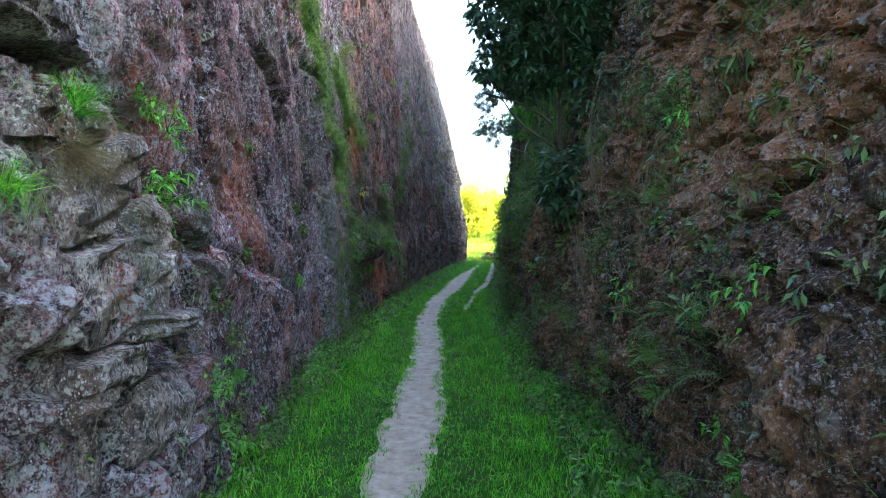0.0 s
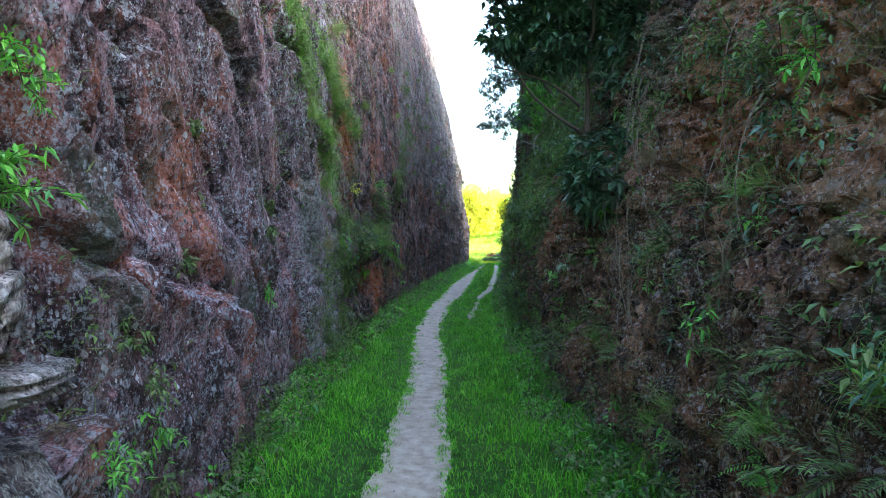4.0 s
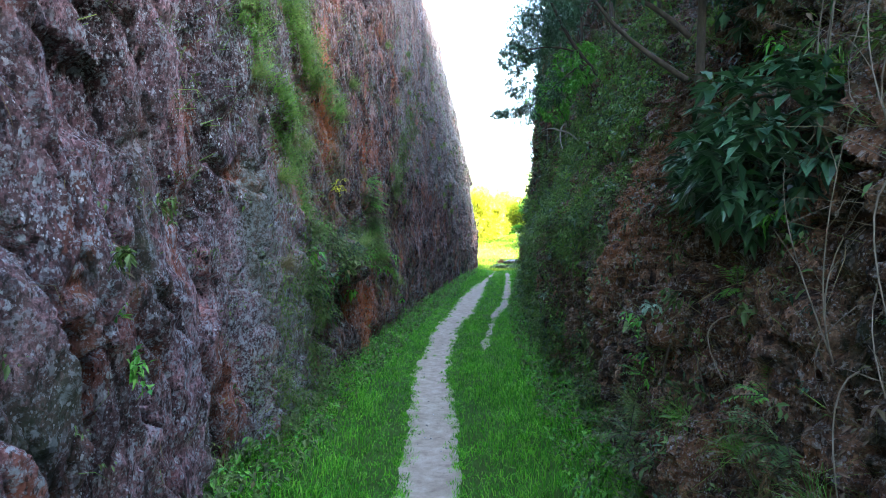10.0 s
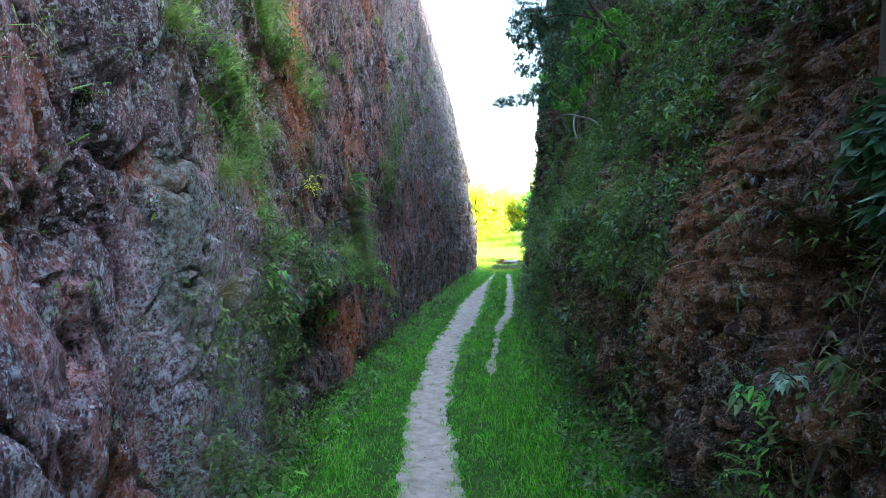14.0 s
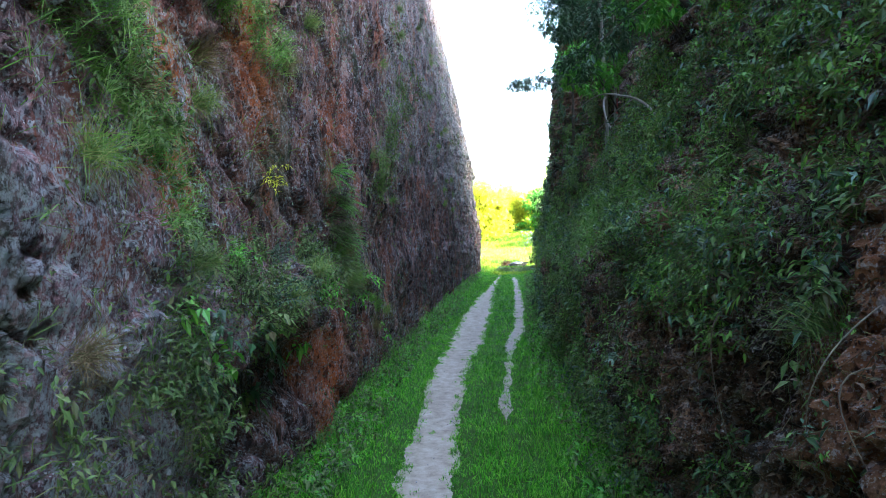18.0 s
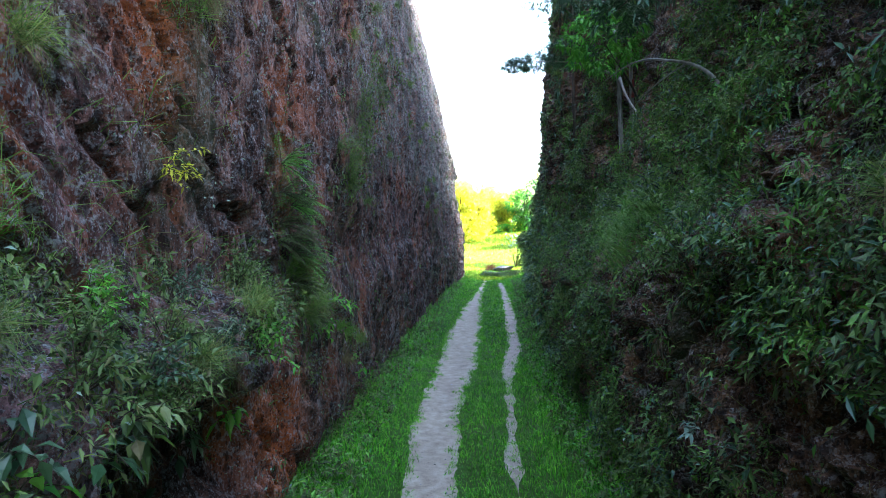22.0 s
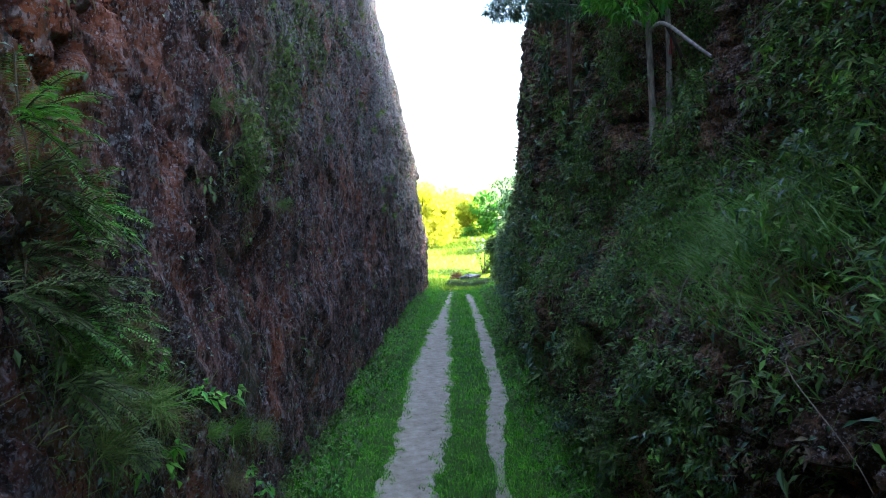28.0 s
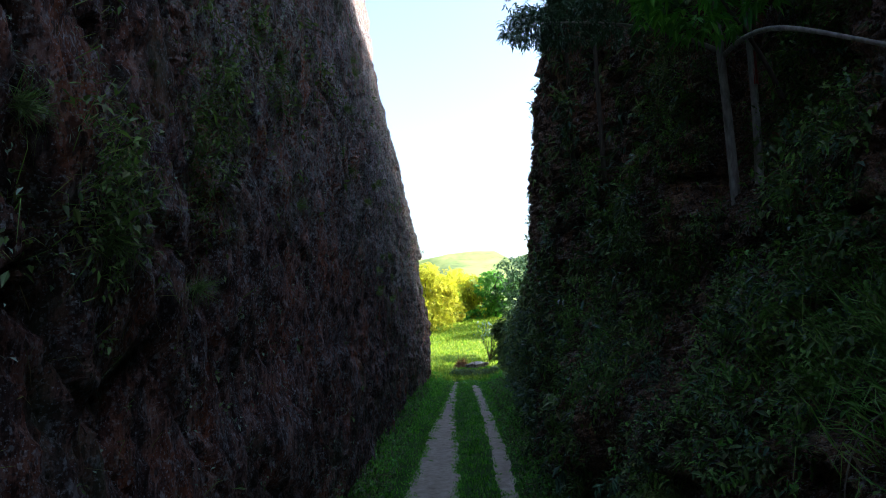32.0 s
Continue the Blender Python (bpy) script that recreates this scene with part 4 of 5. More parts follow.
# ---- single plants ----
def stemmed(name, at, label, category, group, seed, reach, stems, leaves, length, width, mat, lean=(0, 0, 1), spread=0.6, droop=0.3, pinnate=False, stem_r=0.005, single=False):
    """A shrub or herb: arching stems with leaves all round them, or in two flat rows (pinnate)."""
    rng = np.random.RandomState(seed)
    top = thing(name, at, label, category, group)
    lean = np.array(lean, float)
    roots, ways, sizes, ups, holders = [], [], [], [], []
    for k in range(stems):
        d = unit(lean + spread * rng.normal(size=3))
        r = reach * rng.uniform(0.6, 1.15)
        tip = d * r + np.array([0, 0, -0.22 * r * droop])
        line = bezier((0, 0, 0), d * r * 0.35 + [0, 0, 0.1 * r], d * r * 0.75 + [0, 0, 0.08 * r], tip, 7)
        vv, ff = tube(line, np.linspace(stem_r, stem_r * 0.35, 7), 5)
        holder = part("stem", mesh_from("stem", vv, ff, STEM, True), top)
        side = unit(np.cross(d, [0, 0, 1.0]))
        for j in range(leaves):
            u = 0.12 + 0.88 * (j // 2 * 2 + 1) / leaves if pinnate else rng.uniform(0.2, 1.0)
            q = min(u, 0.999) * 6
            i = min(int(q), 5)
            holders.append(holder)
            roots.append(line[i] + (line[i + 1] - line[i]) * (q - i))
            if pinnate:
                ways.append(unit((1 if j % 2 else -1) * side + 0.45 * d + 0.12 * rng.normal(size=3)))
                sizes.append(0.35 + 0.75 * math.sin(math.pi * (0.15 + 0.8 * u)))
                ups.append(unit(np.array([0, 0, 1.0]) + 0.15 * rng.normal(size=3)))
            else:
                ways.append(unit(0.55 * d + 0.9 * rand_unit(1, rng)[0] + [0, 0, 0.1 - 0.35 * droop]))
                sizes.append(rng.uniform(0.6, 1.2))
                ups.append(unit(rand_unit(1, rng)[0] * 0.45 + [0, 0, 1.0]))
    k, sizes = len(roots), np.array(sizes)
    if single:
        for j in range(k):
            part("leaf", leaf_mesh("leaf", np.array(roots[j:j + 1]), np.array(ways[j:j + 1]), np.array(ups[j:j + 1]), length * sizes[j:j + 1], width * rng.uniform(0.7, 1.2, 1), mat, 0.22, droop), holders[j])
        return top
    part("foliage", leaf_mesh("foliage", np.array(roots), np.array(ways), np.array(ups), length * sizes, width * rng.uniform(0.7, 1.2, k), mat, 0.22, droop * (0.4 if pinnate else 1)), top)
    return top


def tuft(name, at, label, seed, reach, n, width, mat, lean, spread=0.5, bend=1.0, group=""):
    """A clump of grass blades."""
    n = n * 3 // 2
    rng = np.random.RandomState(seed)
    top = thing(name, at, label, "grass", group)
    for third in range(3):
        k = n // 3
        ways = unit(np.array(lean, float) + spread * rng.normal(size=(k, 3)) + 0.3 * spread * rng.normal(size=3))
        me = blade_mesh("clump", rng.normal(0, reach * 0.09, (k, 3)), ways, reach * rng.uniform(0.35, 1.1, k), (width if width > 0.01 else 0.62 * width) * rng.uniform(0.6, 1.3, k), mat, bend * rng.uniform(0.6, 1.7, k), rng)
        part("clump", me, top)
    return top


def on_left(y, z, out=0.0):
    return (float(left_x(np.array([y]), np.array([z]))[0]) + out, y, z)


def on_right(y, z, out=0.0):
    return (float(right_x(np.array([y]), np.array([z]))[0]) - out, y, z)


BRIGHT_HERB = "bright green leafy herb rooted in a crack of the rock"
# left face
stemmed("shrub", (-2.0, 5.72, 2.98), "bright green leafy shrub growing from a rock cleft", "shrub", "", 1, 0.42, 14, 16, 0.11, 0.032, BRIGHT, (0.9, 0.1, 0.5), 0.7)
stemmed("shrub", (-2.0, 6.05, 3.66), "small yellow-green shrub high in a rock cleft", "shrub", "", 2, 0.25, 9, 14, 0.08, 0.025, BRIGHT, (0.9, 0.1, 0.6), 0.6)
tuft("grass_tuft", on_left(4.45, 3.3, 0.03), "half-dry grass tuft drooping over the rock shoulder", 3, 0.5, 260, 0.006, DRY, (0.7, 0.1, -0.35), 0.3, 1.3)
tuft("grass_tuft", on_left(4.5, 3.55, 0.12), "fresh green grass tuft on the rock shoulder", 4, 0.4, 160, 0.007, GRASS, (0.6, 0.1, 0.9), 0.5, 1.0)
tuft("grass_tuft", on_left(3.9, 3.0, 0.05), "fresh green grass tuft on the rock shoulder", 5, 0.3, 110, 0.007, GRASS, (0.8, 0.0, 0.6), 0.5, 1.0)
for k, (y, z, r, m) in enumerate(((7.3, 2.0, 0.3, HERB), (7.4, 1.6, 0.3, HERB), (7.5, 1.2, 0.32, BRIGHT), (7.6, 0.7, 0.35, HERB), (7.4, 0.4, 0.35, BRIGHT))):
    stemmed("creeper", on_left(y, z, 0.03), "leafy green creeper hanging down the rock foot", "creeper", "creepers at the rock foot", 10 + k, r, 8, 16, 0.075, 0.028, m, (0.6, 0.1, -0.2), 0.7, 0.6)
for k, (y, z, r) in enumerate(((10.95, 2.4, 0.24), (11.0, 1.95, 0.2), (10.7, 3.0, 0.22), (10.5, 2.8, 0.18), (8.7, 2.5, 0.16), (12.3, 3.2, 0.2), (9.2, 3.9, 0.15))):
    stemmed("herb", on_left(y, z, 0.03), BRIGHT_HERB, "herb", "herbs on the rock", 20 + k, r, 7, 9, 0.09, 0.036, BRIGHT if k < 2 else HERB, (0.9, 0, 0.4), 0.6, single=True)
for k, (y, z, r) in enumerate(((18.5, 5.2, 0.6), (18.1, 4.6, 0.4), (17.6, 6.2, 0.5), (16.4, 4.4, 0.4), (16.0, 5.0, 0.45), (16.7, 6.6, 0.5), (17.2, 7.4, 0.5), (19.0, 6.6, 0.4),
                               (18.8, 8.0, 0.5), (20.5, 5.6, 0.35), (21.8, 6.6, 0.4), (15.7, 3.8, 0.4), (15.4, 2.5, 0.35), (17.0, 3.0, 0.35), (14.4, 5.0, 0.3), (14.6, 6.2, 0.35))):
    tuft("grass_tuft", on_left(y, z, 0.04), "green grass tuft clinging to the rock face", 40 + k, r, 200, 0.007, WILD if k % 3 else DRY, (0.85, 0.0, 0.35), 0.45, 1.2, "tufts on the rock")
for k in range(13):
    rng = np.random.RandomState(60 + k)
    y, z = rng.uniform(17.4, 20.6), rng.uniform(2.15, 3.0)
    stemmed("shrub", on_left(y, z, 0.12), "mixed green shrub crowding the rock ledge", "shrub", "shrubs on the ledge", 70 + k, rng.uniform(0.28, 0.45), 16, 20, rng.uniform(0.05, 0.09), rng.uniform(0.016, 0.03), (HERB, BRIGHT, HERB, DEEP)[k % 4], (0.55, 0, 0.9), 0.6)
tuft("grass_tuft", on_left(19.9, 2.75, 0.1), "long soft green grass on the rock ledge", 85, 0.4, 260, 0.006, WILD, (0.7, -0.1, 0.9), 0.45, 1.2)
tuft("grass_tuft", on_left(18.7, 2.5, 0.1), "long soft green grass on the rock ledge", 86, 0.38, 200, 0.006, WILD, (0.8, -0.1, 0.7), 0.5, 1.3)
for k in range(12):
    rng = np.random.RandomState(90 + k)
    y, z = (rng.uniform(18.6, 20.4), rng.uniform(1.1, 1.8)) if k < 4 else (rng.uniform(16.2, 18.2), rng.uniform(1.9, 2.7))
    stemmed("broadleaf_plant", on_left(y, z, 0.08), "broad-leaved dark green plant under the ledge", "plant", "broad-leaved plants", 100 + k, 0.28, 6, 4, 0.13, 0.07, DEEP if k % 2 else (HERB, BRIGHT)[k % 4 == 2], (0.9, 0, 0.2), 0.6, 0.6, single=True)
for k, (y, z, r, m) in enumerate(((22.2, 4.25, 0.5, HERB), (22.3, 3.9, 0.6, HERB), (22.4, 3.5, 0.6, DEEP), (22.5, 3.1, 0.55, DEEP), (22.4, 2.75, 0.5, HERB), (22.7, 3.3, 0.5, HERB), (22.6, 3.75, 0.5, HERB), (22.1, 3.3, 0.5, HERB), (22.9, 2.2, 0.35, HERB))):
    stemmed("feathery_shrub", on_left(y, z, 0.12), "feathery dark green shrub hanging off the face", "shrub", "feathery shrubs on the face", 120 + k, r * (1.0 if z > 2.7 else 0.75), 18, 54, 0.075, 0.011, (BRIGHT, HERB, HERB)[k % 3], (0.95, -0.2, 0.0), 0.36, 0.5, True)
for k in range(26):
    rng = np.random.RandomState(150 + k)
    y, z = rng.uniform(23.5, 45), rng.uniform(3.0, 11.0)
    tuft("grass_tuft", on_left(y, z, 0.05), "grey-green tuft high on the rock face", 160 + k, rng.uniform(0.18, 0.34), 110, 0.007, WILD if k % 2 else HERB, (0.8, 0, -0.1), 0.5, 1.2, "tufts on the rock")
stemmed("yellowing_shrub", on_left(19.5, 3.9, 0.05), "sparse yellowing shrub on the rock face", "shrub", "", 190, 0.4, 9, 10, 0.075, 0.025, SUNNY, (0.9, 0, 0.3), 0.7)

for k, (y, z, r) in enumerate(((6.25, 3.4, 0.4), (6.3, 2.9, 0.45), (6.35, 2.4, 0.5), (6.4, 1.9, 0.5), (6.5, 1.5, 0.45), (6.1, 3.8, 0.35), (6.45, 2.2, 0.4))):
    stemmed("withered_fern", on_left(y, z, 0.05), "withered purple-brown fern in the rock cleft", "fern", "withered ferns in the cleft", 1400 + k, r, 10, 26, 0.07, 0.012, BROWN, (0.75, -0.1, -0.1), 0.55, 0.7, True)
for k, (y, z, r) in enumerate(((6.2, 3.9, 0.28), (6.15, 3.2, 0.26), (6.5, 1.2, 0.3), (6.6, 0.7, 0.3))):
    stemmed("shrub", on_left(y, z, 0.2), "small bright green shrub in the rock cleft", "shrub", "shrubs in the cleft", 1410 + k, r, 10, 14, 0.085, 0.024, BRIGHT, (0.9, 0.0, 0.4), 0.7)

for k, (y, z, r) in enumerate(((24.9, 1.7, 0.35), (24.6, 1.3, 0.3), (25.4, 1.5, 0.3), (24.2, 1.9, 0.25))):
    tuft("grass_tuft", on_left(y, z, 0.04), "mixed green and dry grass tuft on the rock face", 1420 + k, r, 130, 0.006, (BENCH, DRY, WILD)[k % 3], (0.8, 0.0, 0.4), 0.5, 1.2, "tufts on the rock")
for k, (y, z) in enumerate(((25.2, 0.9), (24.8, 2.1), (25.0, 1.2))):
    stemmed("broadleaf_plant", on_left(y, z, 0.05), "small bright broad-leaved plant on the rock face", "plant", "broad-leaved plants", 1430 + k, 0.2, 5, 5, 0.09, 0.045, BRIGHT, (0.8, 0, 0.5), 0.6, 0.4, single=True)

for k, (y, z, r) in enumerate(((22.6, 2.9, 0.4), (22.9, 2.6, 0.45), (23.2, 2.9, 0.4), (23.3, 2.4, 0.4), (22.7, 2.3, 0.4), (23.6, 2.2, 0.35))):
    tuft("grass_tuft", on_left(y, z, 0.1), "arching green and dry grass under the feathery shrub", 1440 + k, r, 170, 0.007, (BENCH, WILD, DRY)[k % 3], (0.85, -0.1, 0.4), 0.5, 1.3, "tufts on the rock")
for k, (y, z) in enumerate(((23.5, 2.7), (23.8, 2.3), (23.2, 2.1))):
    stemmed("broadleaf_plant", on_left(y, z, 0.12), "small bright broad-leaved plant on the rock face", "plant", "broad-leaved plants", 1446 + k, 0.26, 6, 5, 0.11, 0.05, BRIGHT, (0.85, 0, 0.4), 0.6, 0.4, single=True)

# right slope
for k in range(44):
    rng = np.random.RandomState(1450 + k)
    y, z = rng.uniform(4.5, 13.5), rng.uniform(0.3, 5.4)
    at = on_right(y, z, 0.04)
    if k % 3 == 0:
        stemmed("broadleaf_plant", at, "small broad-leaved bright plant on the bare rock", "plant", "small plants on the slope", 1500 + k, rng.uniform(0.14, 0.26), 6, 6, 0.085, 0.034, BRIGHT, (-0.8, 0, 0.4), 0.7, 0.5, single=True)
    elif k % 3 == 1:
        stemmed("fern", at, "small bright green fern on the bare rock", "fern", "ferns on the slope", 1500 + k, rng.uniform(0.2, 0.36), 7, 26, 0.06, 0.013, BRIGHT if k % 2 else HERB, (-0.8, 0, 0.4), 0.7, 0.7, True)
    else:
        tuft("grass_tuft", at, "thin green grass tuft on the bare rock", 1500 + k, rng.uniform(0.25, 0.45), 70, 0.007, BENCH, (-0.7, 0, 0.8), 0.45, 1.2, "tufts on the slope")
for k in range(46):
    rng = np.random.RandomState(200 + k)
    y, z = rng.uniform(5, 30), rng.uniform(0.3, 5.2)
    if 0.5 < z < 2.2 and 13.5 < y < 18:
        z += 2.0
    kind = k % 4
    at = on_right(y, z, 0.05)
    if kind == 0:
        stemmed("broadleaf_plant", at, "broad-leaved green plant growing on the rock slope", "plant", "broad-leaved plants on the slope", 250 + k, 0.28, 7, 5, 0.13, 0.055, HERB, (-0.8, 0, 0.5), 0.6, 0.5, single=True)
    elif kind == 1:
        stemmed("shrub", at, "tangled green shrub growing on the rock slope", "shrub", "shrubs on the slope", 250 + k, 0.5, 14, 14, 0.085, 0.028, (HERB, DEEP)[k % 8 > 3], (-0.8, 0, 0.5), 0.7)
    elif kind == 2 and y > 11:
        tuft("grass_tuft", at, "green grass tuft arching from the rock slope", 250 + k, 0.5, 150, 0.007, WILD, (-0.8, 0, 0.7), 0.45, 1.2, "tufts on the slope")
    else:
        stemmed("fern", at, "green fern with narrow leaflets on the slope", "fern", "ferns on the slope", 250 + k, 0.45, 9, 30, 0.09, 0.018, HERB, (-0.8, 0, 0.5), 0.7, 0.6, True)
for k, (y, z, r) in enumerate(((12.7, 2.24, 0.2), (19.75, 1.7, 0.26), (16.9, 1.25, 0.2), (21.0, 2.3, 0.22), (22.9, 2.55, 0.3), (24.6, 3.2, 0.25), (18.4, 3.0, 0.2))):
    stemmed("silvery_plant", on_right(y, z, 0.12), "silvery pale-leaved plant standing out from the slope", "plant", "pale plants on the slope", 320 + k, r * 0.75, 6, 6, 0.10, 0.04, PALE if k < 2 else HERB, (-0.9, 0, 0.3), 0.6, 0.4, single=True)
for k, (y, z) in enumerate(((6.2, 3.9), (7.4, 3.2), (7.0, 1.9), (8.8, 2.6), (9.6, 3.6), (8.2, 1.2))):
    tuft("grass_tuft", on_right(y, z, 0.04), "long thin grass hanging over the bare rock", 340 + k, 0.4, 70, 0.005, WILD if k % 2 else DRY, (-0.7, 0, 0.6), 0.5, 1.4, "tufts on the slope")


def vine(name, line, r, label, mat=TAN):
    v, f = tube(line, np.linspace(r, r * 0.5, len(line)), 5)
    ob = new(name, mesh_from(name, v, f, mat, True))
    return tagged(ob, label, "vine", "vines and dry stems")


for k in range(40):
    rng = np.random.RandomState(360 + k)
    y, z = rng.uniform(7.2, 14) if k < 22 else rng.uniform(14, 28), rng.uniform(2.2, 5.8)
    a = np.array(on_right(y, z, 0.06))
    ln = rng.uniform(0.5, 1.5)
    b = np.array(on_right(y + rng.normal(0, 0.3), max(z - ln, 0.3), 0.10))
    line = bezier(a, a + [-0.25, rng.normal(0, 0.2), -0.1], b + [-0.2, rng.normal(0, 0.2), 0.4], b, 12)
    vine("vine", line, rng.uniform(0.003, 0.007), "thin bare brown vine hanging down the slope")


for k, (y, z, h) in enumerate(((9.2, 1.7, 1.3), (9.5, 2.6, 1.2), (10.2, 2.2, 1.5), (9.8, 3.4, 1.4), (10.6, 3.4, 2.4), (7.6, 2.4, 0.8))):
    rng = np.random.RandomState(1600 + k)
    root = np.array(on_right(y, z, 0.02))
    shrub = thing("bare_shrub", root, "bare pale dry stems standing against the rock", "shrub", "bare dry shrubs")
    for q in range(3):
        tip = np.array([rng.uniform(-0.25, 0.25), rng.normal(0, 0.25), h * rng.uniform(0.7, 1.0)])
        line = bezier((0, 0, 0), (-0.18, rng.normal(0, 0.1), h * 0.3), tip * 0.7 + [-0.1, rng.normal(0, 0.12), 0], tip, 10)
        vv, ff = tube(line, np.linspace(0.006, 0.0025, 10), 5)
        part("stem", mesh_from("stem", vv, ff, TAN, True), shrub)
        for w in range(3):
            o = line[4 + 2 * w - (q % 2)]
            e = o + np.array([rng.normal(-0.05, 0.15), rng.normal(0, 0.2), rng.uniform(0.05, 0.3)])
            vv, ff = tube(bezier(o, o + (e - o) * 0.4 + rng.normal(0, 0.03, 3), o + (e - o) * 0.7 + rng.normal(0, 0.03, 3), e, 6), np.linspace(0.003, 0.0015, 6), 4)
            part("twig", mesh_from("twig", vv, ff, TAN, True), shrub)


# ---- trees ----
def whorls(centres, radii, count, leaves, length, width, mat, seed, hang=0.12, name="leaves"):
    """Leaf rosettes filling the shell of several lobes, with gaps between."""
    rng = np.random.RandomState(seed)
    roots, ways = [], []
    for c, r, n in zip(centres, radii, count):
        d = rand_unit(n, rng)
        p = np.array(c) + d * np.array(r) * rng.uniform(0.45, 1.05, (n, 1)) ** 0.6
        axis = unit(d + 0.7 * rand_unit(n, rng) + [0, 0, 0.1])
        for j in range(leaves):
            roots.append(p + rng.normal(0, 0.02, (n, 3)))
            ways.append(unit((axis * 0.55 + rand_unit(n, rng)) * [1, 1, 0.55] + [0, 0, -hang]))
    roots, ways = np.concatenate(roots), np.concatenate(ways)
    k = len(roots)
    return leaf_mesh(name, roots, ways, unit(0.4 * rand_unit(k, rng) + [0, 0, 1.0]), length * rng.uniform(0.6, 1.2, k), width * rng.uniform(0.7, 1.2, k), mat, 0.18, 0.3)


def tree(at, label, trunk, limbs, lobes, leaf, bark, seed):
    """trunk: (points, radii); limbs: a list of the same; lobes: (centre, radius, rosettes)."""
    top = thing("tree", at, label, "tree")
    off = np.array(at)
    v, f = tube(np.array(trunk[0]) - off, trunk[1], 9)
    part("trunk", mesh_from("trunk", v, f, bark, True), top)
    for pts, radii in limbs:
        v, f = tube(np.array(pts) - off, radii, 6)
        part("limb", mesh_from("limb", v, f, bark, True), top)
    part("crown", whorls([np.array(c) - off for c, r, n in lobes], [r for c, r, n in lobes], [n for c, r, n in lobes], *leaf, seed), top)
    return top


base = on_right(12.4, 2.4, -0.1)
tree(base, "dark glossy-leaved tree leaning out from the slope", (bezier(base, (2.42, 12.35, 3.3), (2.46, 12.3, 4.2), (2.42, 12.1, 6.2), 12), np.linspace(0.052, 0.034, 12)),
     [(bezier((2.3, 12.2, 3.6), (2.35, 11.6, 3.7), (2.4, 11.2, 3.6), (2.4, 10.8, 3.6), 8), np.linspace(0.026, 0.009, 8)),
      (bezier((2.3, 12.1, 4.7), (1.9, 12.1, 5.1), (1.5, 12.1, 5.2), (1.0, 12.1, 5.3), 8), np.linspace(0.028, 0.008, 8)),
      (bezier((2.35, 12.0, 5.4), (2.5, 11.5, 5.8), (2.3, 11.2, 6.2), (2.0, 11.0, 6.6), 8), np.linspace(0.03, 0.01, 8)),
      (bezier((2.3, 12.2, 4.35), (1.9, 12.1, 4.6), (1.5, 12.1, 4.75), (1.2, 12.2, 5.6), 8), np.linspace(0.03, 0.008, 8))],
     [((2.42, 10.75, 3.62), (0.62, 0.5, 0.52), 95), ((2.35, 11.3, 3.3), (0.4, 0.5, 0.35), 45), ((1.9, 12.2, 5.75), (0.7, 0.8, 0.55), 200),
      ((2.2, 11.9, 6.7), (1.1, 1.0, 0.9), 400), ((2.9, 11.8, 5.4), (0.5, 0.8, 0.7), 150), ((1.4, 12.3, 7.0), (0.7, 0.8, 0.9), 220), ((1.2, 12.1, 5.85), (0.4, 0.5, 0.35), 70), ((2.45, 11.9, 3.55), (0.35, 0.4, 0.45), 70),
      # two lobes above the view, added only to shade the slope
      ((2.6, 13.2, 7.6), (0.9, 0.9, 0.7), 220), ((2.8, 10.8, 7.9), (0.9, 0.9, 0.7), 220)],
     (8, 0.18, 0.085, DEEP), STEM, 601)

tree((3.7, 28.7, 5.2), "slender tree with pale forked trunk on the slope",
     (bezier((3.74, 28.7, 5.0), (3.70, 28.7, 6.3), (3.60, 28.7, 7.6), (3.44, 28.6, 9.6), 12), np.linspace(0.058, 0.035, 12)),
     [(bezier((3.86, 28.4, 5.1), (3.90, 28.4, 6.2), (3.83, 28.4, 7.2), (3.68, 28.3, 9.4), 10), np.linspace(0.05, 0.03, 10)),
      (bezier((3.6, 28.7, 6.9), (2.9, 28.8, 7.3), (2.1, 28.8, 7.3), (1.35, 28.7, 7.2), 9), np.linspace(0.03, 0.006, 9)),
      (bezier((3.65, 28.6, 6.8), (3.3, 27.2, 6.6), (3.05, 26.4, 6.1), (3.08, 25.4, 5.5), 10), np.linspace(0.032, 0.018, 10))],
     [((1.75, 28.8, 7.25), (0.6, 0.7, 0.14), 260), ((2.5, 28.8, 7.45), (0.7, 0.8, 0.3), 260), ((1.35, 28.7, 7.15), (0.35, 0.5, 0.09), 110), ((3.4, 28.9, 8.7), (1.2, 1.0, 0.7), 260)],
     (10, 0.085, 0.02, DEEP), BARK, 602)
base_far = on_right(21.3, 6.2, -0.1)
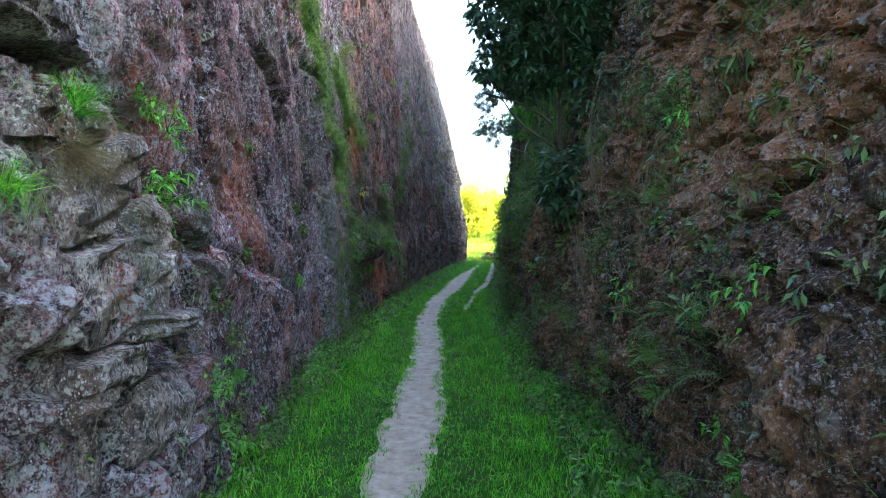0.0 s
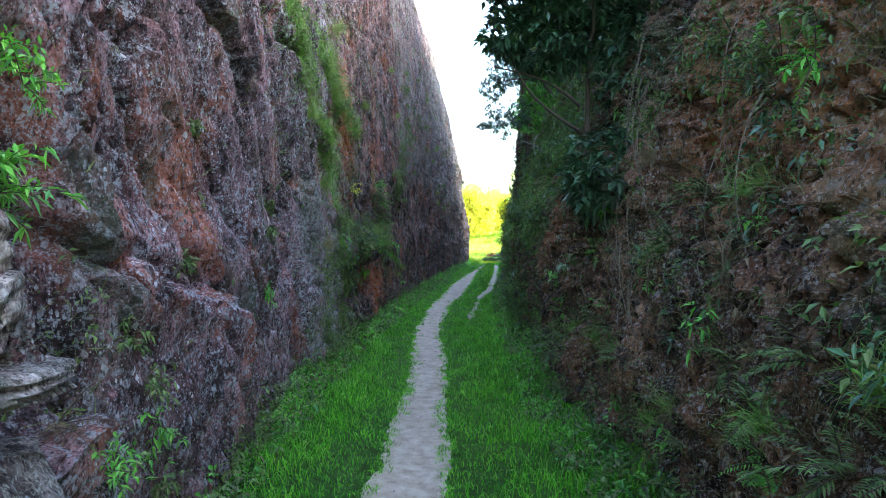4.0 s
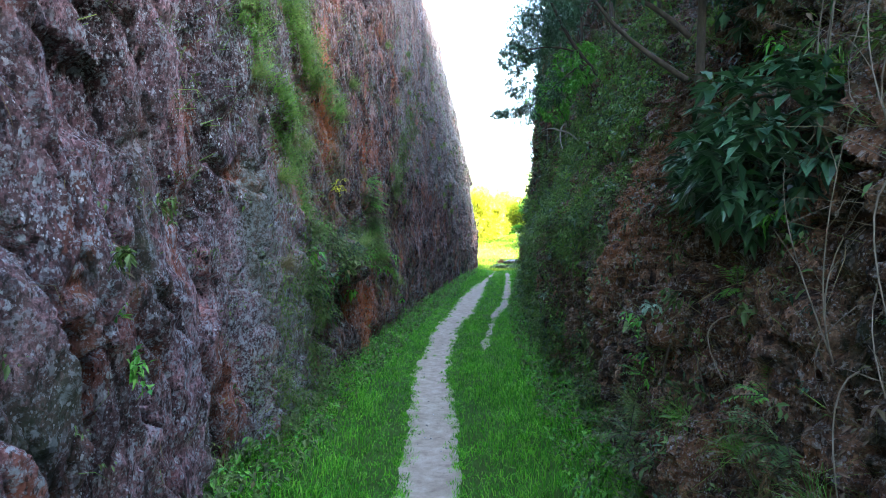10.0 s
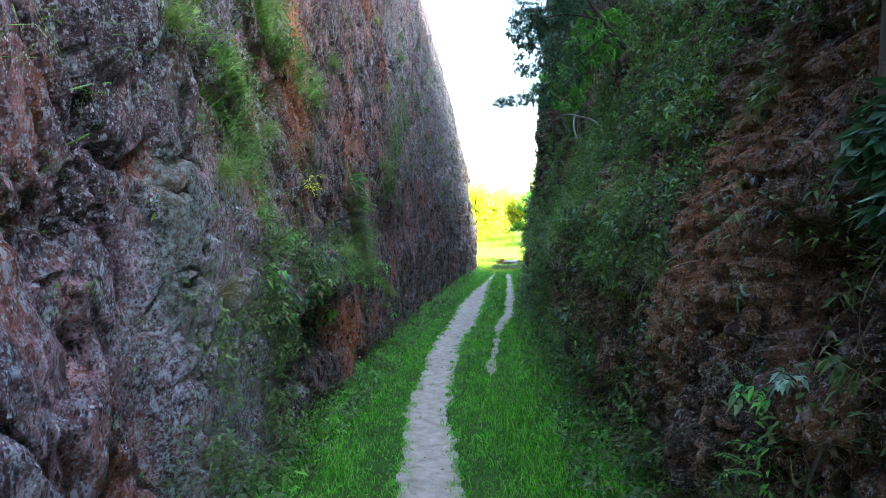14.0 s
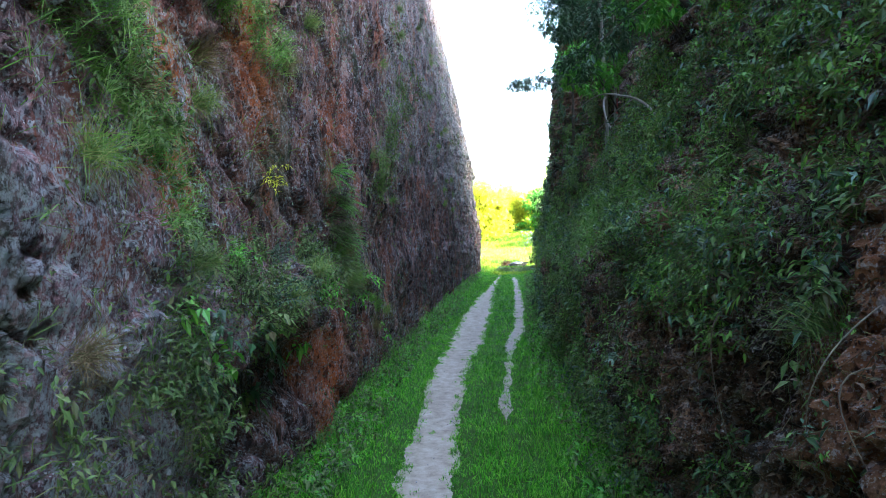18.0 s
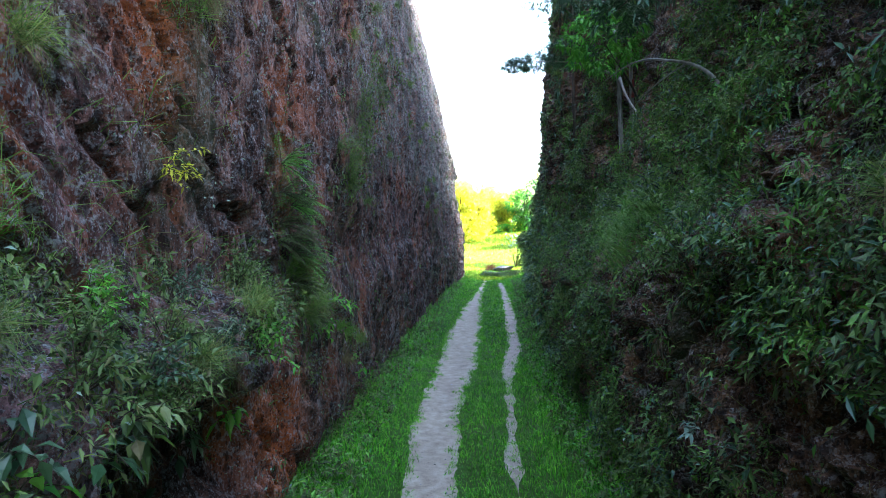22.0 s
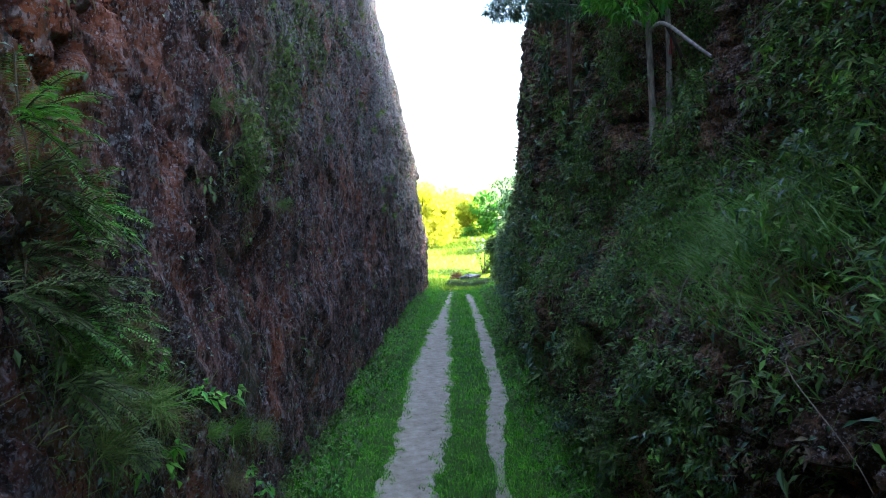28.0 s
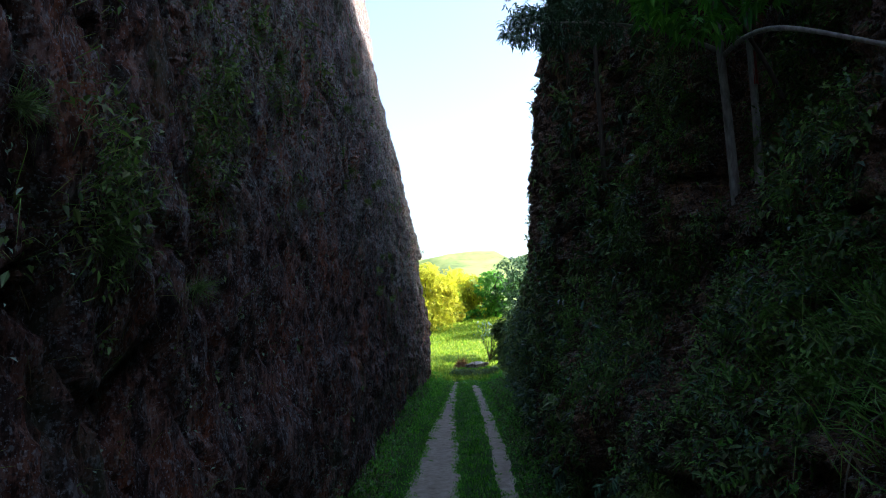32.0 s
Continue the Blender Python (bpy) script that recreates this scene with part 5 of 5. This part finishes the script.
tree(base_far, "dark tree reaching over the cut from the upper slope", (bezier(base_far, (3.0, 21.3, 6.9), (2.6, 21.2, 7.4), (2.2, 21.2, 8.3), 10), np.linspace(0.06, 0.03, 10)),
     [(bezier((2.75, 21.25, 7.2), (2.3, 21.1, 7.3), (1.8, 21.0, 7.3), (1.3, 21.0, 7.0), 8), np.linspace(0.025, 0.007, 8)),
      (bezier((2.9, 21.3, 6.9), (2.5, 21.1, 6.6), (2.0, 21.0, 6.1), (1.55, 21.0, 5.7), 8), np.linspace(0.02, 0.006, 8))],
     [((1.35, 21.0, 7.0), (0.4, 0.5, 0.35), 170), ((1.75, 21.2, 7.6), (0.55, 0.6, 0.6), 260), ((2.2, 21.2, 8.4), (0.8, 0.9, 0.8), 360), ((1.4, 21.1, 6.4), (0.3, 0.4, 0.3), 90), ((1.6, 21.0, 5.7), (0.28, 0.4, 0.24), 70), ((2.1, 21.1, 6.3), (0.4, 0.5, 0.4), 120)],
     (8, 0.11, 0.035, DEEP), STEM, 605)
for (c, r, n), s in zip((((3.15, 28.0, 7.45), (0.95, 0.8, 0.7), 210), ((2.95, 21.8, 7.0), (0.7, 0.8, 0.5), 130)), (603, 604)):
    t = thing("sapling", (c[0] + 0.5, c[1], c[2] - 1.2), "bright green young tree lit from above", "tree")
    off = np.array(t.location)
    v, f = tube(bezier((0.3, 0, -0.2), (0.1, 0, 0.4), (-0.2, 0, 0.7), np.array(c) - off, 8), np.linspace(0.03, 0.01, 8), 6)
    part("trunk", mesh_from("trunk", v, f, STEM, True), t)
    part("crown", whorls([np.array(c) - off], [r], [n], 9, 0.17, 0.055, BRIGHT, s), t)
bough = thing("arching_branch", (3.25, 21.4, 4.2), "pale bare forked branch arching over the slope", "branch")
for k, (line, r0, r1) in enumerate(((bezier((3.25, 21.4, 4.2), (2.95, 21.5, 5.0), (3.0, 21.8, 5.4), (2.55, 22.3, 5.55), 12), 0.03, 0.018),
                                    (bezier((2.55, 22.3, 5.55), (2.4, 22.7, 5.7), (2.3, 23.0, 5.75), (2.1, 23.6, 5.6), 9), 0.017, 0.006),
                                    (bezier((2.75, 22.05, 5.48), (2.6, 22.5, 5.4), (2.5, 22.9, 5.35), (2.4, 23.4, 5.1), 8), 0.011, 0.005),
                                    (bezier((3.02, 21.55, 4.95), (3.1, 21.3, 5.2), (3.1, 21.1, 5.3), (3.0, 20.8, 5.7), 8), 0.012, 0.005))):
    vv, ff = tube(line - np.array((3.25, 21.4, 4.2)), np.linspace(r0, r1, len(line)), 7)
    part("limb", mesh_from("limb", vv, ff, BARK, True), bough)
# saplings, mostly out of view, whose crowns are added to darken the slope
for k, (y, z, h) in enumerate(((30.5, 6.0, 4.0), (26.0, 6.2, 3.4), (23.6, 6.5, 3.2), (33.0, 6.2, 4.5), (19.5, 6.4, 3.0), (16.5, 6.0, 3.2), (12.6, 8.2, 2.6), (10.2, 8.2, 2.6), (8.0, 8.2, 2.4), (5.6, 8.2, 2.4), (14.6, 8.0, 2.6), (24.4, 9.0, 2.6), (27.4, 9.2, 2.6), (30.4, 9.4, 2.6), (33.4, 9.6, 2.6), (36.4, 10.2, 2.8), (28.3, 7.6, 3.4), (25.0, 7.6, 3.4), (21.6, 7.6, 3.2), (35.5, 7.0, 4.5))):
    b = np.array(on_right(y, z, -0.05))
    v, f = tube(bezier(b, b + [-0.05, 0, h * 0.3], b + [-0.1, 0.1, h * 0.7], b + [-0.1, 0, h], 9), np.linspace(0.05, 0.03, 9), 7)
    t = thing("sapling", b, "thin dark sapling added on the upper slope to shade it", "tree", "saplings on the slope")
    part("trunk", mesh_from("trunk", v - b, f, STEM, True), t)
    part("crown", whorls([np.array([-0.1, 0, h])], [np.array([1.5, 1.7, 0.9])], [340], 8, 0.12, 0.042, DEEP, 620 + k), t)
# red mark on the pale stem
v, f = tube([(3.872, 28.4, 6.35), (3.862, 28.4, 6.75)], [0.049, 0.048], 12)
m, nt, p = material("red_paint")
nt.links.new(ramp(nt, noise_tex(nt, coords(nt), 18, 4), [(0.35, (0.10, 0.012, 0.01)), (0.6, (0.34, 0.02, 0.016))]), p.inputs["Base Color"])
tagged(new("tree_marking", mesh_from("tree_marking", v, f, m, True)), "red painted band round a pale stem", "marking")


# ---- clearing beyond the cut ----
def far_tree(x, y, h, r, mat, seed, label):
    rng = np.random.RandomState(seed)
    z = float(ground_z(np.array([x]), np.array([y]))[0])
    t = thing("tree", (x, y, z), label, "tree", "trees round the clearing")
    v, f = tube(bezier((0, 0, -0.2), (0.1, 0, h * 0.25), (-0.1, 0.1, h * 0.5), (0, 0, h * 0.75), 8), np.linspace(0.03 * h, 0.008 * h, 8), 8)
    part("trunk", mesh_from("trunk", v, f, STEM, True), t)
    lobes = [np.array([rng.normal(0, r * 0.5), rng.normal(0, r * 0.45), h * (0.03 + 0.82 * k / 13)]) for k in range(14)]
    part("crown", whorls(lobes, [np.array([1, 1, 0.8]) * r * rng.uniform(0.38, 0.6) for _ in lobes], [70] * 14, 6, 0.42, 0.18, mat, seed), t)
    return t


# light and shade are put into leaf colour: SUNNY pale yellow, DEEP dark
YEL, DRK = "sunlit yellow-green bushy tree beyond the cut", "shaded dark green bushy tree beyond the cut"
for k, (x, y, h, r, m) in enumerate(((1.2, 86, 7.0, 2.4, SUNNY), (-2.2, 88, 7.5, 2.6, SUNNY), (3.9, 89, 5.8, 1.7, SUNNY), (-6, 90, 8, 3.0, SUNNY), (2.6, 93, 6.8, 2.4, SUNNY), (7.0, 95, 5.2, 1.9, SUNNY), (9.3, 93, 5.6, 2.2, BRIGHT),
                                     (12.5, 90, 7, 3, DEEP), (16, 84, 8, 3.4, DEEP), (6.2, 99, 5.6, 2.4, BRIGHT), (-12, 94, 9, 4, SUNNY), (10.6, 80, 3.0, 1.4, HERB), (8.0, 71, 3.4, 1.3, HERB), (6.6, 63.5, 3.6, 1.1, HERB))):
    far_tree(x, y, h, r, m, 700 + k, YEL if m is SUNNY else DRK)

ROCK_GREY = rock_material("grey_boulder", [(0.12, 0.12, 0.12), (0.22, 0.22, 0.22), (0.32, 0.32, 0.31), (0.42, 0.42, 0.41)], (0.5, 0.5, 0.48), (0.25, 0.2, 0.15), [], (0.10, 0.12, 0.06))


def stone_mesh(name, seed, mat, squash=(1, 1, 0.6), sub=3):
    """An angular stone: a ball cut by random planes and roughened."""
    rng = np.random.RandomState(seed)
    bm = bmesh.new()
    bmesh.ops.create_icosphere(bm, subdivisions=sub, radius=1.0)
    planes = [(Vector(rand_unit(1, rng)[0]), rng.uniform(0.40, 0.70)) for _ in range(14)]
    for v in bm.verts:
        for n, d in planes:
            over = v.co.dot(n) - d
            if over > 0:
                v.co -= n * over
        v.co += v.co.normalized() * 0.05 * noise.noise(v.co * 4.0 + Vector((seed, 0, 0)))
        v.co = Vector((v.co.x * squash[0], v.co.y * squash[1], v.co.z * squash[2]))
    me = bpy.data.meshes.new(name)
    bm.to_mesh(me)
    bm.free()
    me.materials.append(mat)
    return me


ob = new("boulder", stone_mesh("boulder", 11, ROCK_GREY, (1.35, 0.75, 0.42), 5))
ob.location = (3.9, 61.5, float(ground_z(np.array([3.9]), np.array([61.5]))[0]) + 0.12)
tagged(ob, "flat pale grey boulder lying in the grass", "boulder")
for k, (x, y) in enumerate(((2.5, 60.7), (2.8, 60.4), (3.1, 60.3), (3.4, 60.25), (3.7, 60.2), (4.0, 60.25), (4.3, 60.3), (4.6, 60.4), (4.9, 60.7))):
    tuft("grass_tuft", (x, y, float(ground_z(np.array([x]), np.array([y]))[0])), "dark green leafy growth in front of the boulder", 730 + k, 0.42, 300, 0.025, HERB, (0, -0.3, 1), 0.6, 1.2, "grass before the boulder")
flowering = stemmed("flowering_shrub", (5.75, 70.0, float(ground_z(np.array([5.75]), np.array([70.0]))[0])), "green shrub with pale flower heads at the clearing", "shrub", "", 740, 2.9, 16, 26, 0.2, 0.07, HERB, (0.1, 0, 1), 0.28, 0.3, stem_r=0.02)
rng = np.random.RandomState(741)
for k in range(44):
    head = np.array([[rng.normal(-0.1, 0.35), rng.normal(0, 0.35), rng.uniform(2.0, 3.1)]])
    part("flower", leaf_mesh("flower", np.repeat(head, 5, 0), rand_unit(5, rng), rand_unit(5, rng), 0.12, 0.09, PALE), flowering, "pale pinkish flower head")
RED = leaf_material("reddish_stalks", [(0.20, 0.09, 0.045), (0.13, 0.06, 0.03), (0.26, 0.14, 0.07)], 0.7, 0.2)
tuft("dry_bush", (3.2, 64.6, float(ground_z(np.array([3.2]), np.array([64.6]))[0])), "reddish dry bush in the sunlit grass", 720, 0.95, 700, 0.03, RED, (0, 0, 1), 0.6, 0.8)
m, nt, p = material("far_hill")
nt.links.new(ramp(nt, noise_tex(nt, coords(nt), 0.03, 6, 0.65), [(0.35, (0.06, 0.10, 0.02)), (0.5, (0.16, 0.22, 0.05)), (0.7, (0.28, 0.30, 0.09))]), p.inputs["Base Color"])
p.inputs["Roughness"].default_value = 1.0
hx, hy = np.linspace(-900, 900, 90), np.linspace(230, 1200, 50)
HX, HY = np.meshgrid(hx, hy, indexing="ij")
HZ = 92 * ease(230, 620, HY) * (0.8 + 0.75 * fbm(HX * 0.0075 + 2.6, HY * 0.004, 801, 4)) - 6
tagged(new("backdrop", mesh_from("backdrop", np.stack([HX, HY, HZ], -1).reshape(-1, 3), grid_faces(90, 50, True), m, True)), "distant sunlit grassy hills", "hills", kind="structure")

# ---- loose blocks bedded in the rock faces ----
def slab_mesh(name, size, seed, mat):
    """A split block of bedded rock: straight edges, broken corners and a stepped, rough face."""
    rng = np.random.RandomState(seed)
    bm = bmesh.new()
    bmesh.ops.create_cube(bm, size=1.0)
    bmesh.ops.subdivide_edges(bm, edges=bm.edges[:], cuts=11, use_grid_fill=True)
    cuts = [(Vector(rand_unit(1, rng)[0]), rng.uniform(0.50, 0.62)) for _ in range(9)]
    for v in bm.verts:
        for n, d in cuts:
            over = v.co.dot(n) - d
            if over > 0:
                v.co -= n * over
        step = 0.05 * math.floor(3 * noise.noise(Vector((seed, v.co.y * 1.5, v.co.z * 4.0)))) + 0.06 * noise.noise(v.co * 5.0 + Vector((seed, 0, 0)))
        v.co.x += step
        v.co.y += 0.03 * noise.noise(v.co * 6.0 + Vector((0, seed, 0)))
        v.co.z += 0.04 * noise.noise(v.co * 4.0 + Vector((0, 0, seed)))
        v.co = Vector((v.co.x * size[0], v.co.y * size[1], v.co.z * size[2]))
    me = bpy.data.meshes.new(name)
    bm.to_mesh(me)
    bm.free()
    me.materials.append(mat)
    return me


BLOCKS_L = [stone_mesh("stone", 30 + k, LEFT_ROCK, s, 2) for k, s in enumerate(((0.5, 1, 0.4), (0.5, 0.8, 0.7), (0.45, 1.1, 0.3), (0.5, 0.7, 0.9)))]
BLOCKS_R = [stone_mesh("stone", 40 + k, RIGHT_ROCK, s, 2) for k, s in enumerate(((0.5, 1, 0.5), (0.55, 0.8, 0.8), (0.45, 1.2, 0.4), (0.5, 0.7, 1.0)))]


def bed(parent, me, at, size, turn):
    ob = new("stone", me)
    ob.parent = parent
    ob.matrix_basis = pose(*at, *turn) @ Matrix.Scale(size, 4)


SHOULDER_ROCK = rock_material("pale_slab_rock", [(0.06, 0.045, 0.040), (0.17, 0.145, 0.135), (0.30, 0.285, 0.255), (0.44, 0.45, 0.40)],
                              (0.46, 0.51, 0.49), (0.20, 0.10, 0.05), [], (0.12, 0.15, 0.09))
SLABS = [stone_mesh("stone", 50 + k, SHOULDER_ROCK if k < 3 else LEFT_ROCK, s, 4) for k, s in enumerate(((0.5, 0.6, 1.1), (0.55, 0.8, 0.8), (0.5, 0.5, 1.3), (0.55, 0.7, 1.0)))]
for k, (y, z, out, s, rx) in enumerate(((5.45, 2.5, -0.05, 0.30, 16), (5.15, 2.45, -0.06, 0.36, 20), (5.2, 3.05, -0.06, 0.34, 18), (4.95, 3.45, -0.06, 0.34, 22),
                                        (4.8, 2.8, -0.08, 0.42, 16), (4.5, 3.3, -0.08, 0.42, 24), (4.4, 2.5, -0.10, 0.46, 18), (4.7, 2.15, -0.08, 0.40, 25), (5.75, 1.2, -0.12, 0.40, 10), (5.3, 1.15, -0.14, 0.44, 18),
                                        (6.15, 0.75, -0.16, 0.40, 22), (5.75, 0.5, -0.16, 0.46, 14), (5.2, 0.5, -0.16, 0.50, 8), (6.5, 0.3, -0.14, 0.32, 30), (4.7, 1.3, -0.14, 0.50, 14), (4.2, 3.0, -0.1, 0.44, 12), (4.3, 1.8, -0.12, 0.46, 20))):
    bed(wall_left, SLABS[3 if z < 1.0 else k % 3], on_left(y, z, out + 0.06), s, (rx, 8 * (k % 3) - 8, 13 * (k % 4) - 18))
# the split blocks at the end of the first shoulder: an overhanging slab, the block under it, the stack above
for k, (at, size, turn) in enumerate((((-1.98, 5.45, 2.03), (0.46, 1.05, 0.17), (-3, 6, -4)), ((-2.06, 5.50, 1.26), (0.46, 0.98, 0.66), (2, 3, 3)),
                                      ((-2.00, 5.36, 2.33), (0.42, 0.62, 0.40), (18, 4, 6)), ((-2.08, 5.28, 2.76), (0.44, 0.58, 0.46), (16, 0, -5)), ((-2.16, 5.08, 3.22), (0.46, 0.62, 0.44), (20, 5, 4)),
                                      ((-2.02, 4.75, 2.42), (0.42, 0.66, 0.50), (12, 2, -6)), ((-2.12, 4.66, 2.98), (0.46, 0.70, 0.50), (18, -4, 5)), ((-2.00, 4.70, 1.72), (0.42, 0.80, 0.40), (4, 3, 4)),
                                      ((-2.22, 4.60, 3.56), (0.46, 0.90, 0.34), (6, 4, -3)), ((-2.26, 4.35, 4.10), (0.50, 0.95, 0.30), (3, -3, 4)), ((-2.02, 5.86, 0.62), (0.44, 0.72, 0.60), (10, 3, -5)),
                                      ((-2.08, 6.45, 1.32), (0.36, 0.62, 0.34), (24, 5, -8)), ((-2.06, 6.55, 0.82), (0.36, 0.60, 0.52), (14, 2, 6)), ((-2.04, 6.75, 0.36), (0.34, 0.56, 0.44), (26, 4, -6)))):
    bed(wall_left, slab_mesh("stone", size, 60 + k, LEFT_ROCK if k > 9 else SHOULDER_ROCK), (at[0] + (0.13 if k < 2 else 0.10), at[1], at[2]), 1.0, turn)
for k in range(16):
    rng = np.random.RandomState(940 + k)
    y, z = rng.uniform(14.6, 18.5), rng.uniform(0.2, 2.4)
    bed(wall_left, BLOCKS_L[k % 4], on_left(y, z, -0.02), rng.uniform(0.12, 0.28), (rng.uniform(-25, 25), rng.uniform(-15, 15), rng.uniform(-20, 20)))
for k in range(90):
    rng = np.random.RandomState(970 + k)
    y, z = rng.uniform(4.5, 20), rng.uniform(0.0, 3.2) if k % 3 else rng.uniform(0, 1.2)
    bed(wall_right, BLOCKS_R[k % 4], on_right(y, z, -0.03), rng.uniform(0.10, 0.34), (rng.uniform(-50, 10), rng.uniform(-20, 20), rng.uniform(-25, 25)))

roots_at = np.array(base)
for k, (dy, dz, dx) in enumerate(((-0.6, -0.9, 0.05), (0.35, -1.1, 0.05), (-1.0, -0.6, 0.15))):
    end = np.array(on_right(roots_at[1] + dy, roots_at[2] + dz, 0.02))
    line = bezier(roots_at + [-0.08, 0, 0.15], roots_at + [-0.2, dy * 0.3, -0.3], end + [-0.15, -dy * 0.2, 0.35], end, 10)
    vv, ff = tube(line, np.linspace(0.02, 0.006, 10), 7)
    ob = new("exposed_root", mesh_from("exposed_root", vv, ff, STEM, True))
    tagged(ob, "bare brown root running down the rock", "root", "exposed roots")
PEBBLES = [stone_mesh("pebble", 80 + k, ROCK_GREY, (1, 1.2, 0.6), 1) for k in range(3)]
for k in range(70):
    rng = np.random.RandomState(1200 + k)
    y = rng.uniform(7, 40)
    x = float(path_mid(y) + rng.uniform(-0.9, 0.9) * path_half(y))
    ob = new("pebble", PEBBLES[k % 3])
    ob.matrix_basis = pose(x, y, float(ground_z(np.array([x]), np.array([y]))[0]) + 0.022, 0, 0, rng.uniform(0, 360)) @ Matrix.Scale(rng.uniform(0.012, 0.03), 4)
    tagged(ob, "small grey pebble lying on the sandy path", "pebble", "pebbles on the path")
